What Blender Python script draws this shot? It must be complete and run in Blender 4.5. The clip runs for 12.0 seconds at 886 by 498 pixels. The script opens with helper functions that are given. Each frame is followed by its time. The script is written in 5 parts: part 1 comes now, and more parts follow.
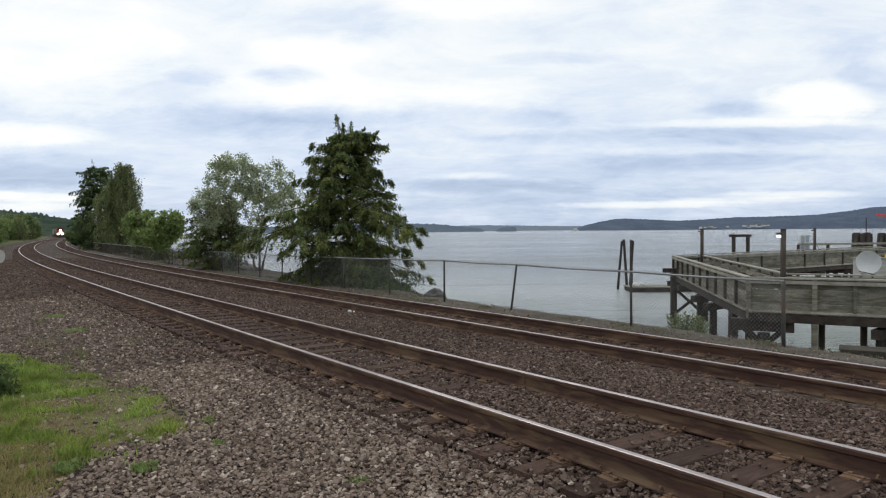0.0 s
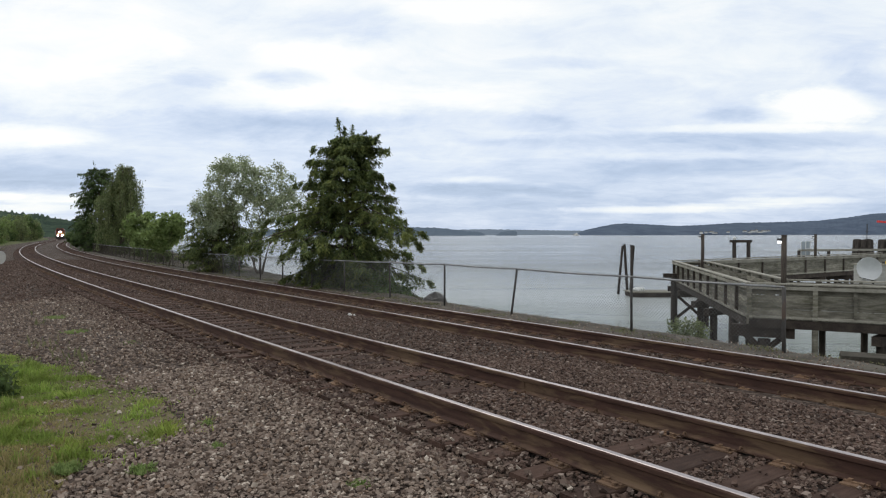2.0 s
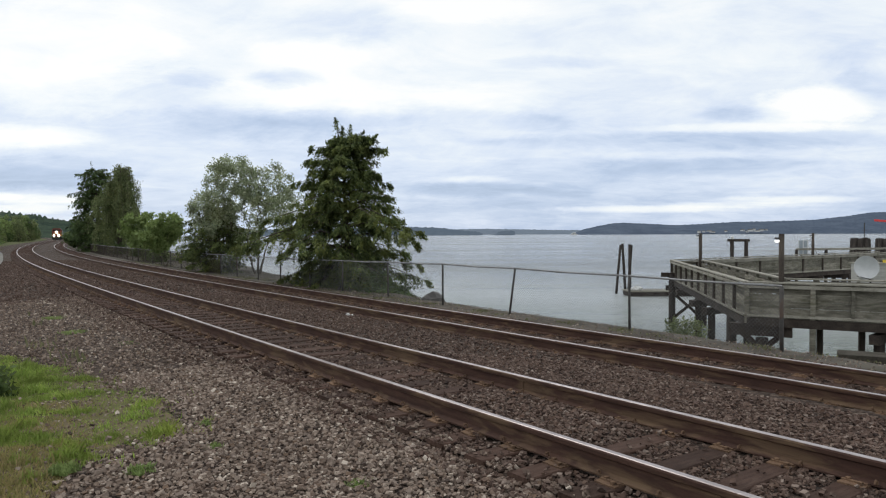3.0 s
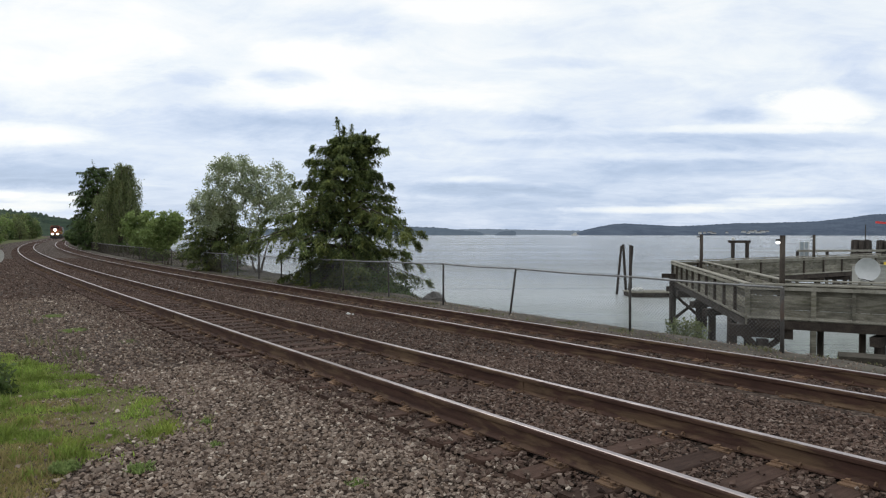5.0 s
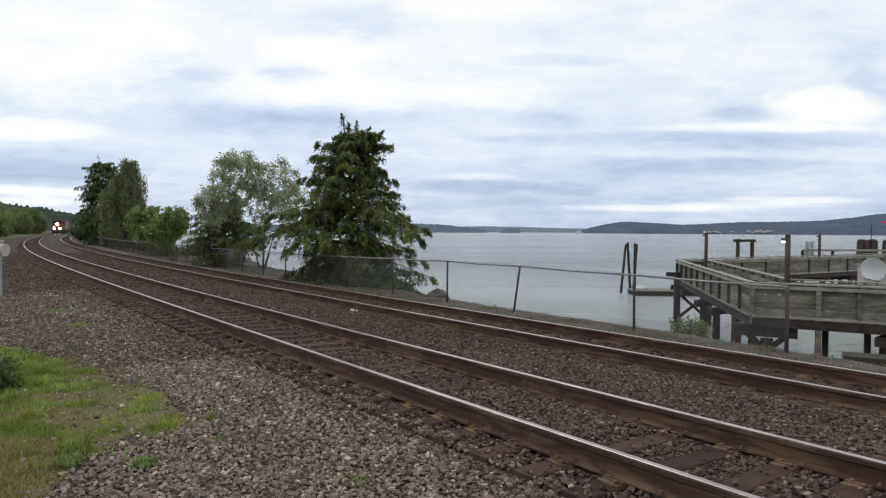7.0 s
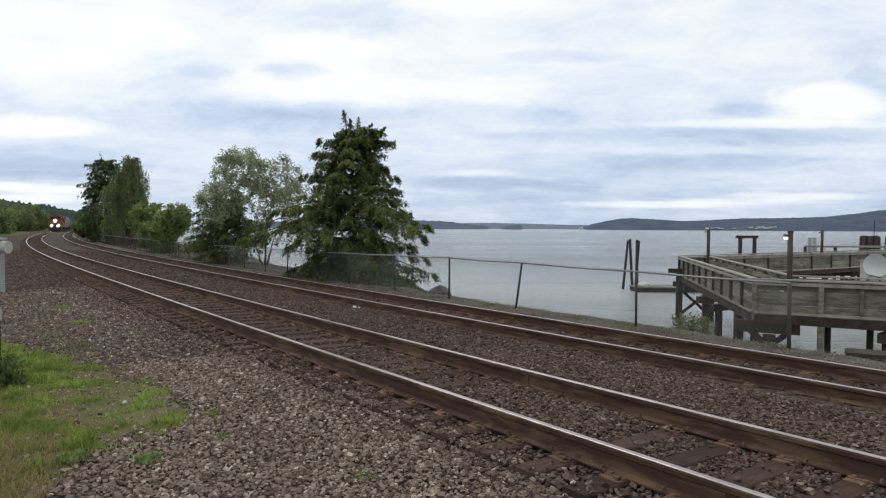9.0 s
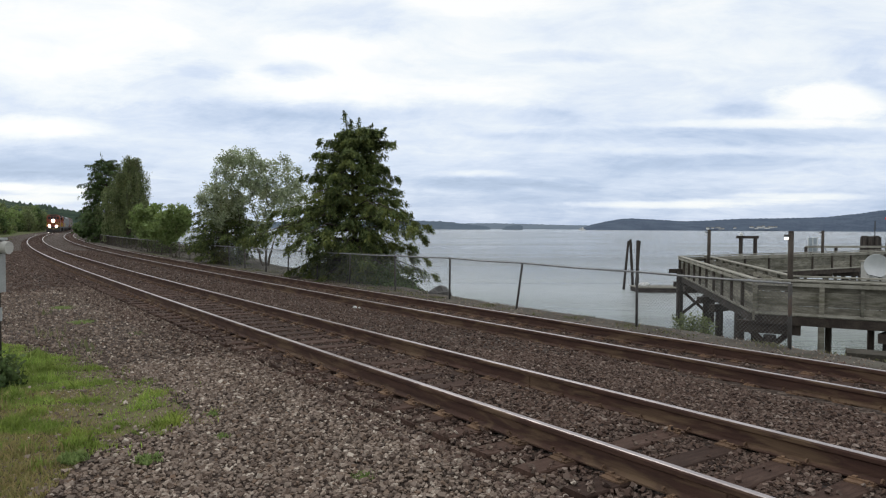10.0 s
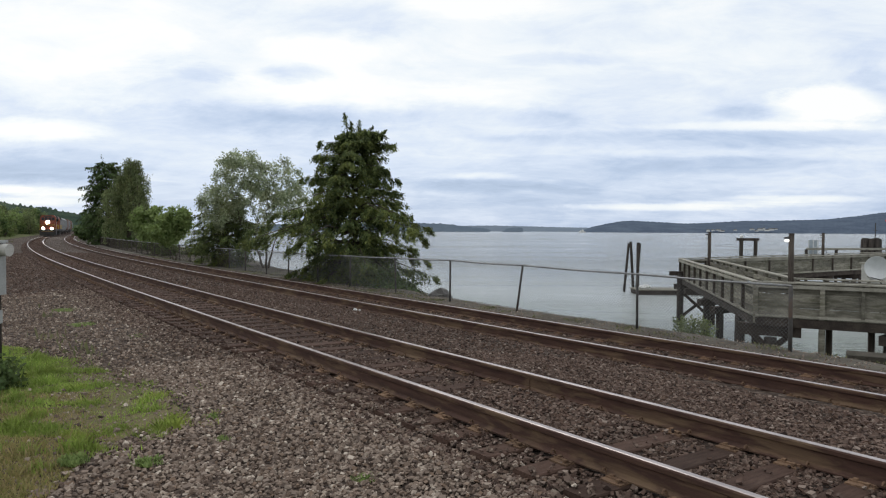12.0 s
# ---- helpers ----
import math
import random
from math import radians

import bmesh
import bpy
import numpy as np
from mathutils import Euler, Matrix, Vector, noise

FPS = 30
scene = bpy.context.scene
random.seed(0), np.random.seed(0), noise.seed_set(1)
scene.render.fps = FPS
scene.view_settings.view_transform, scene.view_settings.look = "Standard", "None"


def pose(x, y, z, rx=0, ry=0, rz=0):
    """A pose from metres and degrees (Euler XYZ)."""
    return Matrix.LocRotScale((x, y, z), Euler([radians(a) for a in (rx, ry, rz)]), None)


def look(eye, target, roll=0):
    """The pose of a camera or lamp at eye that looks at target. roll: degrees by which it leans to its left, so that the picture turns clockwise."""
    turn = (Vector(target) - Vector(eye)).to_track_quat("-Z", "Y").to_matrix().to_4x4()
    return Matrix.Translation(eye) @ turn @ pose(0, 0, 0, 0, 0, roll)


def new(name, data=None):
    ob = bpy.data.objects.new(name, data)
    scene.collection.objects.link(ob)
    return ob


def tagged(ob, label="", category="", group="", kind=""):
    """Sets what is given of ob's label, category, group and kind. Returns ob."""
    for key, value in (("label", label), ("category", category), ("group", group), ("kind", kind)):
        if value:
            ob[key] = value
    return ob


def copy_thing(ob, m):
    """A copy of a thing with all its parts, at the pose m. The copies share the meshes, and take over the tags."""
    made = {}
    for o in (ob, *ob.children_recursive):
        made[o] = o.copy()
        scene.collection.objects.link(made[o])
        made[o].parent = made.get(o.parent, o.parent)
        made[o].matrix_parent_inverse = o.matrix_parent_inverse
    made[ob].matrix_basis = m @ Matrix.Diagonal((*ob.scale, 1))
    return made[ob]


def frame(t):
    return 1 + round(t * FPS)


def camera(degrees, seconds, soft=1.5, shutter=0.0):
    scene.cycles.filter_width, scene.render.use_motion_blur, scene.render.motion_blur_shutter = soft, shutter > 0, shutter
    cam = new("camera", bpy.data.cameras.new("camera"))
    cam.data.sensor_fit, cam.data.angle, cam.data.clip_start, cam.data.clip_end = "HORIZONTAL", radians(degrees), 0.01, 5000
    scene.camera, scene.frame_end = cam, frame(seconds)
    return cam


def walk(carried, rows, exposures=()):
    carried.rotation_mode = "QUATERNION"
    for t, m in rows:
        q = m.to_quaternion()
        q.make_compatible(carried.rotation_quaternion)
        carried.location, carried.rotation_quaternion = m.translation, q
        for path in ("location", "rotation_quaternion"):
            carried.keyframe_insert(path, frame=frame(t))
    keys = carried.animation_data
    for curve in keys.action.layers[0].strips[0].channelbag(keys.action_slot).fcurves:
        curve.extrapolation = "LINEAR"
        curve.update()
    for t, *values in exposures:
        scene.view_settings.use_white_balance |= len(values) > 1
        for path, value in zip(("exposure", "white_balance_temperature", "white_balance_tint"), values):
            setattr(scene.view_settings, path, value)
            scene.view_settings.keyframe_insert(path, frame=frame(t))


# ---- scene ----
# Metres; z = 0 is the top of the rails of the track beside the camera.
EYE = Vector((0.0, 0.0, 1.674))
cam = camera(66.45, 12.0, soft=1.2)


def aim(yaw, pitch, roll):
    """A turn of the hand-held camera: degrees to the left of +y, upwards, and of lean."""
    a, b = radians(yaw), radians(pitch)
    way = Vector((-math.sin(a) * math.cos(b), math.cos(a) * math.cos(b), math.sin(b)))
    return look(EYE, EYE + way * 10, roll)


walk(cam, [
    (0.0, aim(0.000, -1.556, -0.464)), (0.5, aim(0.000, -1.554, -0.467)), (1.0, aim(0.000, -1.556, -0.464)),
    (1.5, aim(0.000, -1.556, -0.464)), (2.0, aim(0.044, -1.238, -0.110)), (2.5, aim(-0.103, -1.462, -0.362)),
    (3.0, aim(-0.119, -1.265, -0.229)), (5.0, aim(-0.054, -1.272, 0.045)), (5.5, aim(0.055, -0.920, 0.010)),
    (6.0, aim(0.136, -1.080, 0.258)), (6.5, aim(0.251, -1.299, 0.359)), (7.0, aim(0.300, -1.520, 0.399)),
    (9.0, aim(0.463, -1.803, 0.329)), (9.5, aim(0.476, -1.796, 0.308)), (10.0, aim(0.507, -1.777, 0.318)),
    (10.5, aim(0.525, -1.734, 0.330)), (11.0, aim(0.532, -1.681, 0.338)), (11.5, aim(0.531, -1.647, 0.307)),
    (12.0, aim(0.536, -1.579, 0.305)),
])

# ---- sky and sun ----
SUN_UP, SUN_TURN = radians(52), radians(-35)


class Nodes:
    """Short-hand for building a node tree."""

    def __init__(self, tree):
        self.tree = tree
        tree.nodes.clear()

    def put(self, value, socket):
        if isinstance(value, bpy.types.NodeSocket):
            self.tree.links.new(value, socket)
        elif value is not None:
            socket.default_value = value

    def add(self, kind, **inputs):
        node = self.tree.nodes.new(kind)
        for key, value in inputs.items():
            self.put(value, node.inputs[key.replace("_", " ")])
        return node

    def math(self, op, a, b=None, clamp=False):
        node = self.tree.nodes.new("ShaderNodeMath")
        node.operation, node.use_clamp = op, clamp
        self.put(a, node.inputs[0])
        self.put(b, node.inputs[1])
        return node.outputs[0]

    def vec(self, op, a, b=None):
        node = self.tree.nodes.new("ShaderNodeVectorMath")
        node.operation = op
        self.put(a, node.inputs[0])
        self.put(b, node.inputs[1])
        return node.outputs[0]

    def mix(self, how, a, b):
        node = self.tree.nodes.new("ShaderNodeMix")
        node.data_type = "RGBA"
        self.put(how, node.inputs[0])
        self.put(a, node.inputs[6])
        self.put(b, node.inputs[7])
        return node.outputs[2]

    def noise(self, where, scale, detail=4.0, rough=0.55, warp=0.0):
        node = self.add("ShaderNodeTexNoise", Scale=scale, Detail=detail, Roughness=rough, Distortion=warp)
        self.put(where, node.inputs["Vector"])
        return node.outputs[0]

    def ramp(self, value, stops):
        node = self.tree.nodes.new("ShaderNodeValToRGB")
        self.put(value, node.inputs[0])
        band = node.color_ramp.elements
        while len(band) < len(stops):
            band.new(0.5)
        for knob, (at, colour) in zip(band, stops):
            knob.position, knob.color = at, (*colour, 1)
        return node.outputs[0]

    def span(self, value, low, high):
        node = self.tree.nodes.new("ShaderNodeMapRange")
        node.interpolation_type = "SMOOTHSTEP"
        self.put(value, node.inputs[0])
        node.inputs[1].default_value, node.inputs[2].default_value = low, high
        return node.outputs[0]


def make_sky():
    world = bpy.data.worlds.new("overcast_sky")
    scene.world = world
    world.use_nodes = True
    n = Nodes(world.node_tree)
    way = n.add("ShaderNodeTexCoord").outputs["Generated"]
    split = n.add("ShaderNodeSeparateXYZ", Vector=way)
    x, y, z = split.outputs
    high = n.math("MAXIMUM", z, 0.0)
    low = n.math("ADD", high, 0.14)
    px, py = n.math("DIVIDE", x, low), n.math("DIVIDE", y, low)
    sheet = n.add("ShaderNodeCombineXYZ", X=n.math("MULTIPLY", px, 0.8), Y=py).outputs[0]
    broad = n.noise(sheet, 0.75, 5, 0.55, 0.5)
    fine = n.noise(sheet, 3.4, 9, 0.66, 0.7)
    front = n.math("MAXIMUM", y, 0.15)
    u, v = n.math("DIVIDE", x, front), n.math("DIVIDE", z, front)
    flat = n.add("ShaderNodeCombineXYZ", X=n.math("MULTIPLY", u, 1.0), Y=n.math("MULTIPLY", v, 2.7)).outputs[0]
    streak = n.noise(flat, 4.2, 10, 0.66, 0.8)
    wob = n.math("MULTIPLY", n.math("SUBTRACT", n.noise(flat, 11.0, 10, 0.7), 0.5), 1.9)
    body = n.math("ADD", n.math("MULTIPLY", broad, 0.42), n.math("MULTIPLY", fine, 0.24))
    body = n.math("ADD", body, n.math("ADD", n.math("MULTIPLY", streak, 0.32), 0.052))
    # paler overhead, greyer towards the horizon
    body = n.math("ADD", body, n.math("MULTIPLY", n.span(v, 0.0, 0.30), 0.20))
    # single cloud banks: bearing, height, half-width, half-height, brightness
    for bu, bv, wu, wv, bright in (
            (-0.572, 0.287, 0.144, 0.0578, 0.16), (-0.624, 0.146, 0.087, 0.0128, 0.20), (-0.548, 0.212, 0.098, 0.0286, 0.08), (-0.147, 0.304, 0.119, 0.0253, -0.10),
            (-0.354, 0.231, 0.039, 0.0106, -0.16), (-0.230, 0.230, 0.044, 0.0120, -0.16), (-0.164, 0.201, 0.146, 0.0237, 0.15), (-0.147, 0.259, 0.102, 0.0253, 0.12),
            (-0.272, 0.162, 0.188, 0.0208, -0.14), (-0.591, 0.094, 0.124, 0.0194, -0.14), (-0.617, 0.072, 0.092, 0.0069, -0.12), (-0.602, 0.054, 0.052, 0.0059, 0.20),
            (-0.659, 0.059, 0.031, 0.0050, 0.20), (-0.616, 0.040, 0.069, 0.0059, 0.15), (-0.529, 0.049, 0.032, 0.0028, 0.14), (0.069, 0.202, 0.080, 0.0184, 0.14),
            (0.043, 0.328, 0.100, 0.0151, 0.12), (0.156, 0.251, 0.060, 0.0085, -0.10), (0.136, 0.163, 0.047, 0.0101, -0.10), (0.552, 0.186, 0.068, 0.0229, 0.30),
            (0.450, 0.155, 0.151, 0.0055, 0.16), (0.441, 0.176, 0.058, 0.0091, -0.14), (0.632, 0.215, 0.042, 0.0198, -0.14), (0.045, 0.081, 0.039, 0.0042, 0.12),
            (0.041, 0.065, 0.080, 0.0100, -0.14), (0.178, 0.064, 0.043, 0.0085, -0.10), (0.409, 0.136, 0.273, 0.0108, -0.12), (0.443, 0.096, 0.200, 0.0110, -0.08),
            (0.335, 0.115, 0.102, 0.0044, 0.08), (0.303, 0.036, 0.109, 0.0044, 0.24), (0.444, 0.041, 0.090, 0.0037, 0.18), (0.518, 0.049, 0.085, 0.0047, 0.20),
            (0.112, 0.047, 0.051, 0.0059, -0.06), (0.250, 0.289, 0.195, 0.0189, -0.05), (0.530, 0.273, 0.139, 0.0151, -0.05)):
        du = n.math("SUBTRACT", n.math("DIVIDE", n.math("SUBTRACT", u, bu), wu), n.math("MULTIPLY", wob, 0.6))
        dv = n.math("ADD", n.math("DIVIDE", n.math("SUBTRACT", v, bv), wv), wob)
        far = n.math("ADD", n.math("MULTIPLY", du, du), n.math("MULTIPLY", dv, dv))
        bank = n.math("SUBTRACT", 1.0, n.span(far, 0.0, 2.5))
        body = n.math("ADD", body, n.math("MULTIPLY", bank, bright * (0.8 if bright > 0 else 0.85)))
    cloud = n.ramp(body, [(0.34, (0.36, 0.46, 0.62)), (0.48, (0.52, 0.63, 0.82)), (0.60, (0.71, 0.80, 0.95)),
                          (0.72, (0.90, 0.955, 1.0)), (0.83, (1.04, 1.045, 1.03))])
    blue = n.tree.nodes.new("ShaderNodeTexSky")
    blue.sky_type, blue.sun_disc = "NISHITA", False
    blue.sun_elevation, blue.sun_rotation = SUN_UP, SUN_TURN
    clear = n.add("ShaderNodeBackground", Color=blue.outputs[0], Strength=0.10)
    grey = n.add("ShaderNodeBackground", Color=cloud, Strength=1.0)
    both = n.add("ShaderNodeMixShader", Fac=0.93)
    n.put(clear.outputs[0], both.inputs[1])
    n.put(grey.outputs[0], both.inputs[2])
    n.add("ShaderNodeOutputWorld", Surface=both.outputs[0])


make_sky()
sun_data = bpy.data.lights.new("sun", "SUN")
sun_data.energy, sun_data.angle, sun_data.color = 0.7, radians(25), (1.0, 0.97, 0.92)
sun = new("sun", sun_data)
sun.matrix_world = look(Vector((math.sin(SUN_TURN) * math.cos(SUN_UP), math.cos(SUN_TURN) * math.cos(SUN_UP), math.sin(SUN_UP))) * 50, (0, 0, 0))
scene.view_settings.exposure = 0.0

# ---- materials ----


def surface(name, dark, light, scale=6.0, grain=60.0, rough=0.8, bump=0.3, metal=0.0, stain=None, stain_at=0.62, vary=0.0, stretch=(1, 1, 1), spec=0.5):
    """Two tones in broad patches, fine grain, an optional stain and relief."""
    m = bpy.data.materials.new(name)
    m.use_nodes = True
    n = Nodes(m.node_tree)
    where = n.add("ShaderNodeTexCoord").outputs["Object"]
    where = n.vec("MULTIPLY", where, stretch)
    patch, fine = n.noise(where, scale, 5, 0.6, 0.3), n.noise(where, grain, 4, 0.6)
    tone = n.math("ADD", n.math("MULTIPLY", patch, 0.6), n.math("MULTIPLY", fine, 0.4))
    colour = n.mix(n.span(tone, 0.36, 0.64), (*dark, 1), (*light, 1))
    if stain:
        colour = n.mix(n.math("MULTIPLY", n.span(n.noise(where, scale * 0.45, 6, 0.65, 0.6), stain_at - 0.09, stain_at + 0.09), 0.85), colour, (*stain, 1))
    if vary:
        each = n.add("ShaderNodeObjectInfo").outputs["Random"]
        value = n.math("ADD", 1.0 - vary, n.math("MULTIPLY", each, 2 * vary))
        colour = n.vec("MULTIPLY", colour, n.add("ShaderNodeCombineXYZ", X=value, Y=value, Z=value).outputs[0])
    shine = n.math("ADD", n.math("MULTIPLY", n.math("SUBTRACT", fine, 0.5), 0.3), rough, clamp=True)
    relief = n.add("ShaderNodeBump", Strength=bump, Distance=0.01, Height=tone)
    body = n.add("ShaderNodeBsdfPrincipled", Base_Color=colour, Roughness=shine, Metallic=metal, Normal=relief.outputs[0])
    body.inputs["Specular IOR Level"].default_value = spec
    n.add("ShaderNodeOutputMaterial", Surface=body.outputs[0])
    return m


def scattered(name, tones, rough=0.85, glow_through=0.0, spec=0.3, grain=0.0, boughs=0.0, fresh=(0, 0, 0)):
    """For heaps of small pieces: each loose piece takes its own tone."""
    m = bpy.data.materials.new(name)
    m.use_nodes = True
    n = Nodes(m.node_tree)
    each = n.add("ShaderNodeNewGeometry").outputs["Random Per Island"]
    colour = n.ramp(each, [(i / max(1, len(tones) - 1), c) for i, c in enumerate(tones)])
    where = n.add("ShaderNodeTexCoord").outputs["Object"]
    broad = n.noise(where, 0.8, 4, 0.6)
    tint = n.math("ADD", 0.72, n.math("MULTIPLY", broad, 0.56))
    if boughs:
        tint = n.math("ADD", 1.0 - boughs, n.math("MULTIPLY", n.span(n.noise(where, 1.5, 3, 0.55), 0.32, 0.68), 2.0 * boughs))
        ripe = n.span(n.noise(n.vec("ADD", where, (7.0, 3.0, 11.0)), 0.9, 3, 0.5), 0.48, 0.70)
        colour = n.mix(n.math("MULTIPLY", ripe, 0.6), colour, (*fresh, 1))
    colour = n.vec("MULTIPLY", colour, n.add("ShaderNodeCombineXYZ", X=tint, Y=tint, Z=tint).outputs[0])
    body = n.add("ShaderNodeBsdfPrincipled", Base_Color=colour, Roughness=rough)
    body.inputs["Specular IOR Level"].default_value = spec
    if grain:
        relief = n.add("ShaderNodeBump", Strength=0.5, Distance=0.01, Height=n.noise(where, grain, 4, 0.65))
        n.put(relief.outputs[0], body.inputs["Normal"])
    out = body.outputs[0]
    if glow_through:
        leaf = n.add("ShaderNodeBsdfTranslucent", Color=colour)
        both = n.add("ShaderNodeMixShader", Fac=glow_through)
        n.put(out, both.inputs[1])
        n.put(leaf.outputs[0], both.inputs[2])
        out = both.outputs[0]
    n.add("ShaderNodeOutputMaterial", Surface=out)
    return m


def lamp_glow(name, colour, strength):
    m = bpy.data.materials.new(name)
    m.use_nodes = True
    n = Nodes(m.node_tree)
    n.add("ShaderNodeOutputMaterial", Surface=n.add("ShaderNodeEmission", Color=(*colour, 1), Strength=strength).outputs[0])
    return m


def gravel_ground():
    m = bpy.data.materials.new("ballast_ground")
    m.use_nodes = True
    n = Nodes(m.node_tree)
    where = n.add("ShaderNodeTexCoord").outputs["Object"]
    cell = n.add("ShaderNodeTexVoronoi", Scale=17.0, Vector=where)
    tone = n.add("ShaderNodeSeparateXYZ", Vector=cell.outputs["Color"]).outputs[0]
    stone = n.ramp(tone, [(0.0, (0.016, 0.010, 0.008)), (0.45, (0.052, 0.035, 0.027)), (0.8, (0.098, 0.070, 0.055)), (1.0, (0.19, 0.148, 0.12))])
    broad = n.noise(where, 0.35, 5, 0.6, 0.4)
    stone = n.mix(n.math("MULTIPLY", n.span(broad, 0.42, 0.68), 0.55), stone, (0.055, 0.035, 0.024, 1))
    relief = n.add("ShaderNodeBump", Strength=1.0, Distance=0.05, Height=n.math("MULTIPLY", cell.outputs["Distance"], -1.0))
    body = n.add("ShaderNodeBsdfPrincipled", Base_Color=stone, Roughness=0.92, Normal=relief.outputs[0])
    body.inputs["Specular IOR Level"].default_value = 0.25
    n.add("ShaderNodeOutputMaterial", Surface=body.outputs[0])
    return m


def sea():
    m = bpy.data.materials.new("sea_water")
    m.use_nodes = True
    n = Nodes(m.node_tree)
    where = n.add("ShaderNodeTexCoord").outputs["Object"]
    swell = n.noise(n.vec("MULTIPLY", where, (0.35, 1.0, 1.0)), 0.35, 5, 0.6, 0.3)
    chop = n.noise(n.vec("MULTIPLY", where, (0.5, 1.0, 1.0)), 1.5, 6, 0.65, 0.4)
    roll = n.noise(n.vec("MULTIPLY", where, (0.22, 1.0, 1.0)), 0.085, 8, 0.72, 0.5)
    height = n.math("ADD", n.math("MULTIPLY", swell, 0.6), n.math("MULTIPLY", chop, 0.7))
    height = n.math("ADD", height, n.math("MULTIPLY", roll, 6.0))
    # distance out from the shore: the water in its lee lies calmer
    x, y, z = n.add("ShaderNodeSeparateXYZ", Vector=where).outputs
    out = n.math("ADD", n.math("MULTIPLY", x, 0.60), n.math("MULTIPLY", y, 0.80))
    out = n.math("ADD", out, n.math("MULTIPLY", swell, 5.0))
    lee = n.math("ADD", 0.40, n.math("MULTIPLY", n.span(out, 24.0, 50.0), 0.60))
    # wind-ruffled stretches lie between calmer ones
    calm = n.noise(n.vec("MULTIPLY", where, (0.012, 0.06, 1.0)), 0.6, 7, 0.65, 0.8)
    relief = n.add("ShaderNodeBump", Strength=n.math("MULTIPLY", lee, n.math("ADD", 0.30, n.math("MULTIPLY", n.span(calm, 0.35, 0.65), 0.5))), Distance=0.7, Height=height)
    # the wave facets' darker and lighter reflections are put into the colour as flecks
    ripple_flecks = n.math("ADD", n.math("MULTIPLY", calm, 0.55), n.math("MULTIPLY", chop, 0.45))
    colour = n.mix(n.span(ripple_flecks, 0.38, 0.62), (0.085, 0.100, 0.104, 1), (0.175, 0.190, 0.190, 1))
    # paler in the sheltered shallows
    colour = n.mix(n.span(out, 30.0, 105.0), (0.470, 0.500, 0.490, 1), colour)
    # greener along the shore: the pier's dark reflection is put into the colour
    colour = n.mix(n.span(out, 27.0, 52.0), (0.150, 0.178, 0.148, 1), colour)
    body = n.add("ShaderNodeBsdfPrincipled", Base_Color=colour, Roughness=n.math("ADD", 0.06, n.math("MULTIPLY", n.span(calm, 0.35, 0.65), 0.20)), IOR=1.33, Normal=relief.outputs[0])
    n.add("ShaderNodeOutputMaterial", Surface=body.outputs[0])
    return m


M_GROUND, M_SEA = gravel_ground(), sea()
M_STONE = scattered("ballast_stone", [(0.048, 0.033, 0.026), (0.124, 0.087, 0.066), (0.183, 0.133, 0.104), (0.243, 0.187, 0.148), (0.144, 0.108, 0.088), (0.309, 0.246, 0.199), (0.147, 0.095, 0.065), (0.517, 0.441, 0.367)], 0.92, grain=40)
M_RUSTSTONE = scattered("rust_dusted_stone", [(0.024, 0.014, 0.011), (0.066, 0.040, 0.030), (0.098, 0.062, 0.048), (0.131, 0.088, 0.070), (0.077, 0.051, 0.040), (0.161, 0.115, 0.092), (0.087, 0.050, 0.034), (0.267, 0.210, 0.175)], 0.92, grain=40)
M_RAIL = surface("rusty_rail_steel", (0.048, 0.025, 0.019), (0.088, 0.046, 0.033), 5, 80, 0.85, 0.3, 0.0, stain=(0.150, 0.098, 0.058), stain_at=0.56, stretch=(0.6, 0.6, 4), spec=0.3)
M_SHINE = surface("polished_rail_head", (0.29, 0.245, 0.235), (0.44, 0.38, 0.365), 3, 50, 0.34, 0.02, 1.0)
M_TIE = surface("weathered_tie_wood", (0.045, 0.026, 0.019), (0.085, 0.051, 0.039), 3, 40, 0.92, 0.8, stain=(0.116, 0.078, 0.061), stain_at=0.66, vary=0.3, stretch=(1.2, 9, 4), spec=0.2)
M_PLATE = surface("rusty_tie_plate", (0.100, 0.061, 0.041), (0.188, 0.118, 0.074), 14, 90, 0.9, 0.6, 0.0, vary=0.25, spec=0.2)
M_DIRT = surface("mossy_soil", (0.10, 0.080, 0.050), (0.17, 0.138, 0.085), 1.6, 30, 0.95, 0.9, stain=(0.085, 0.100, 0.030), stain_at=0.52, spec=0.05)
M_BANK = surface("bank_soil", (0.066, 0.058, 0.048), (0.128, 0.113, 0.094), 1.2, 30, 0.95, 0.8, stain=(0.070, 0.072, 0.040), stain_at=0.62, spec=0.1)
M_MEADOW = surface("rough_meadow", (0.060, 0.076, 0.028), (0.120, 0.130, 0.052), 0.3, 6, 0.95, 0.9, stain=(0.14, 0.12, 0.06), spec=0.1)
M_ROCK = surface("grey_boulder", (0.06, 0.056, 0.052), (0.14, 0.132, 0.124), 3, 30, 0.9, 0.8)
M_CONCRETE = surface("mossy_concrete", (0.040, 0.038, 0.029), (0.086, 0.075, 0.063), 3, 30, 0.95, 0.5, stain=(0.046, 0.045, 0.032), spec=0.05)
M_GALV = surface("galvanised_steel", (0.20, 0.20, 0.20), (0.33, 0.33, 0.33), 4, 60, 0.55, 0.15, 0.6, stain=(0.13, 0.10, 0.08), stain_at=0.68)
M_POSTM = surface("weathered_post_steel", (0.040, 0.038, 0.036), (0.080, 0.075, 0.070), 4, 60, 0.8, 0.2, 0.0, stain=(0.09, 0.06, 0.045), spec=0.3)
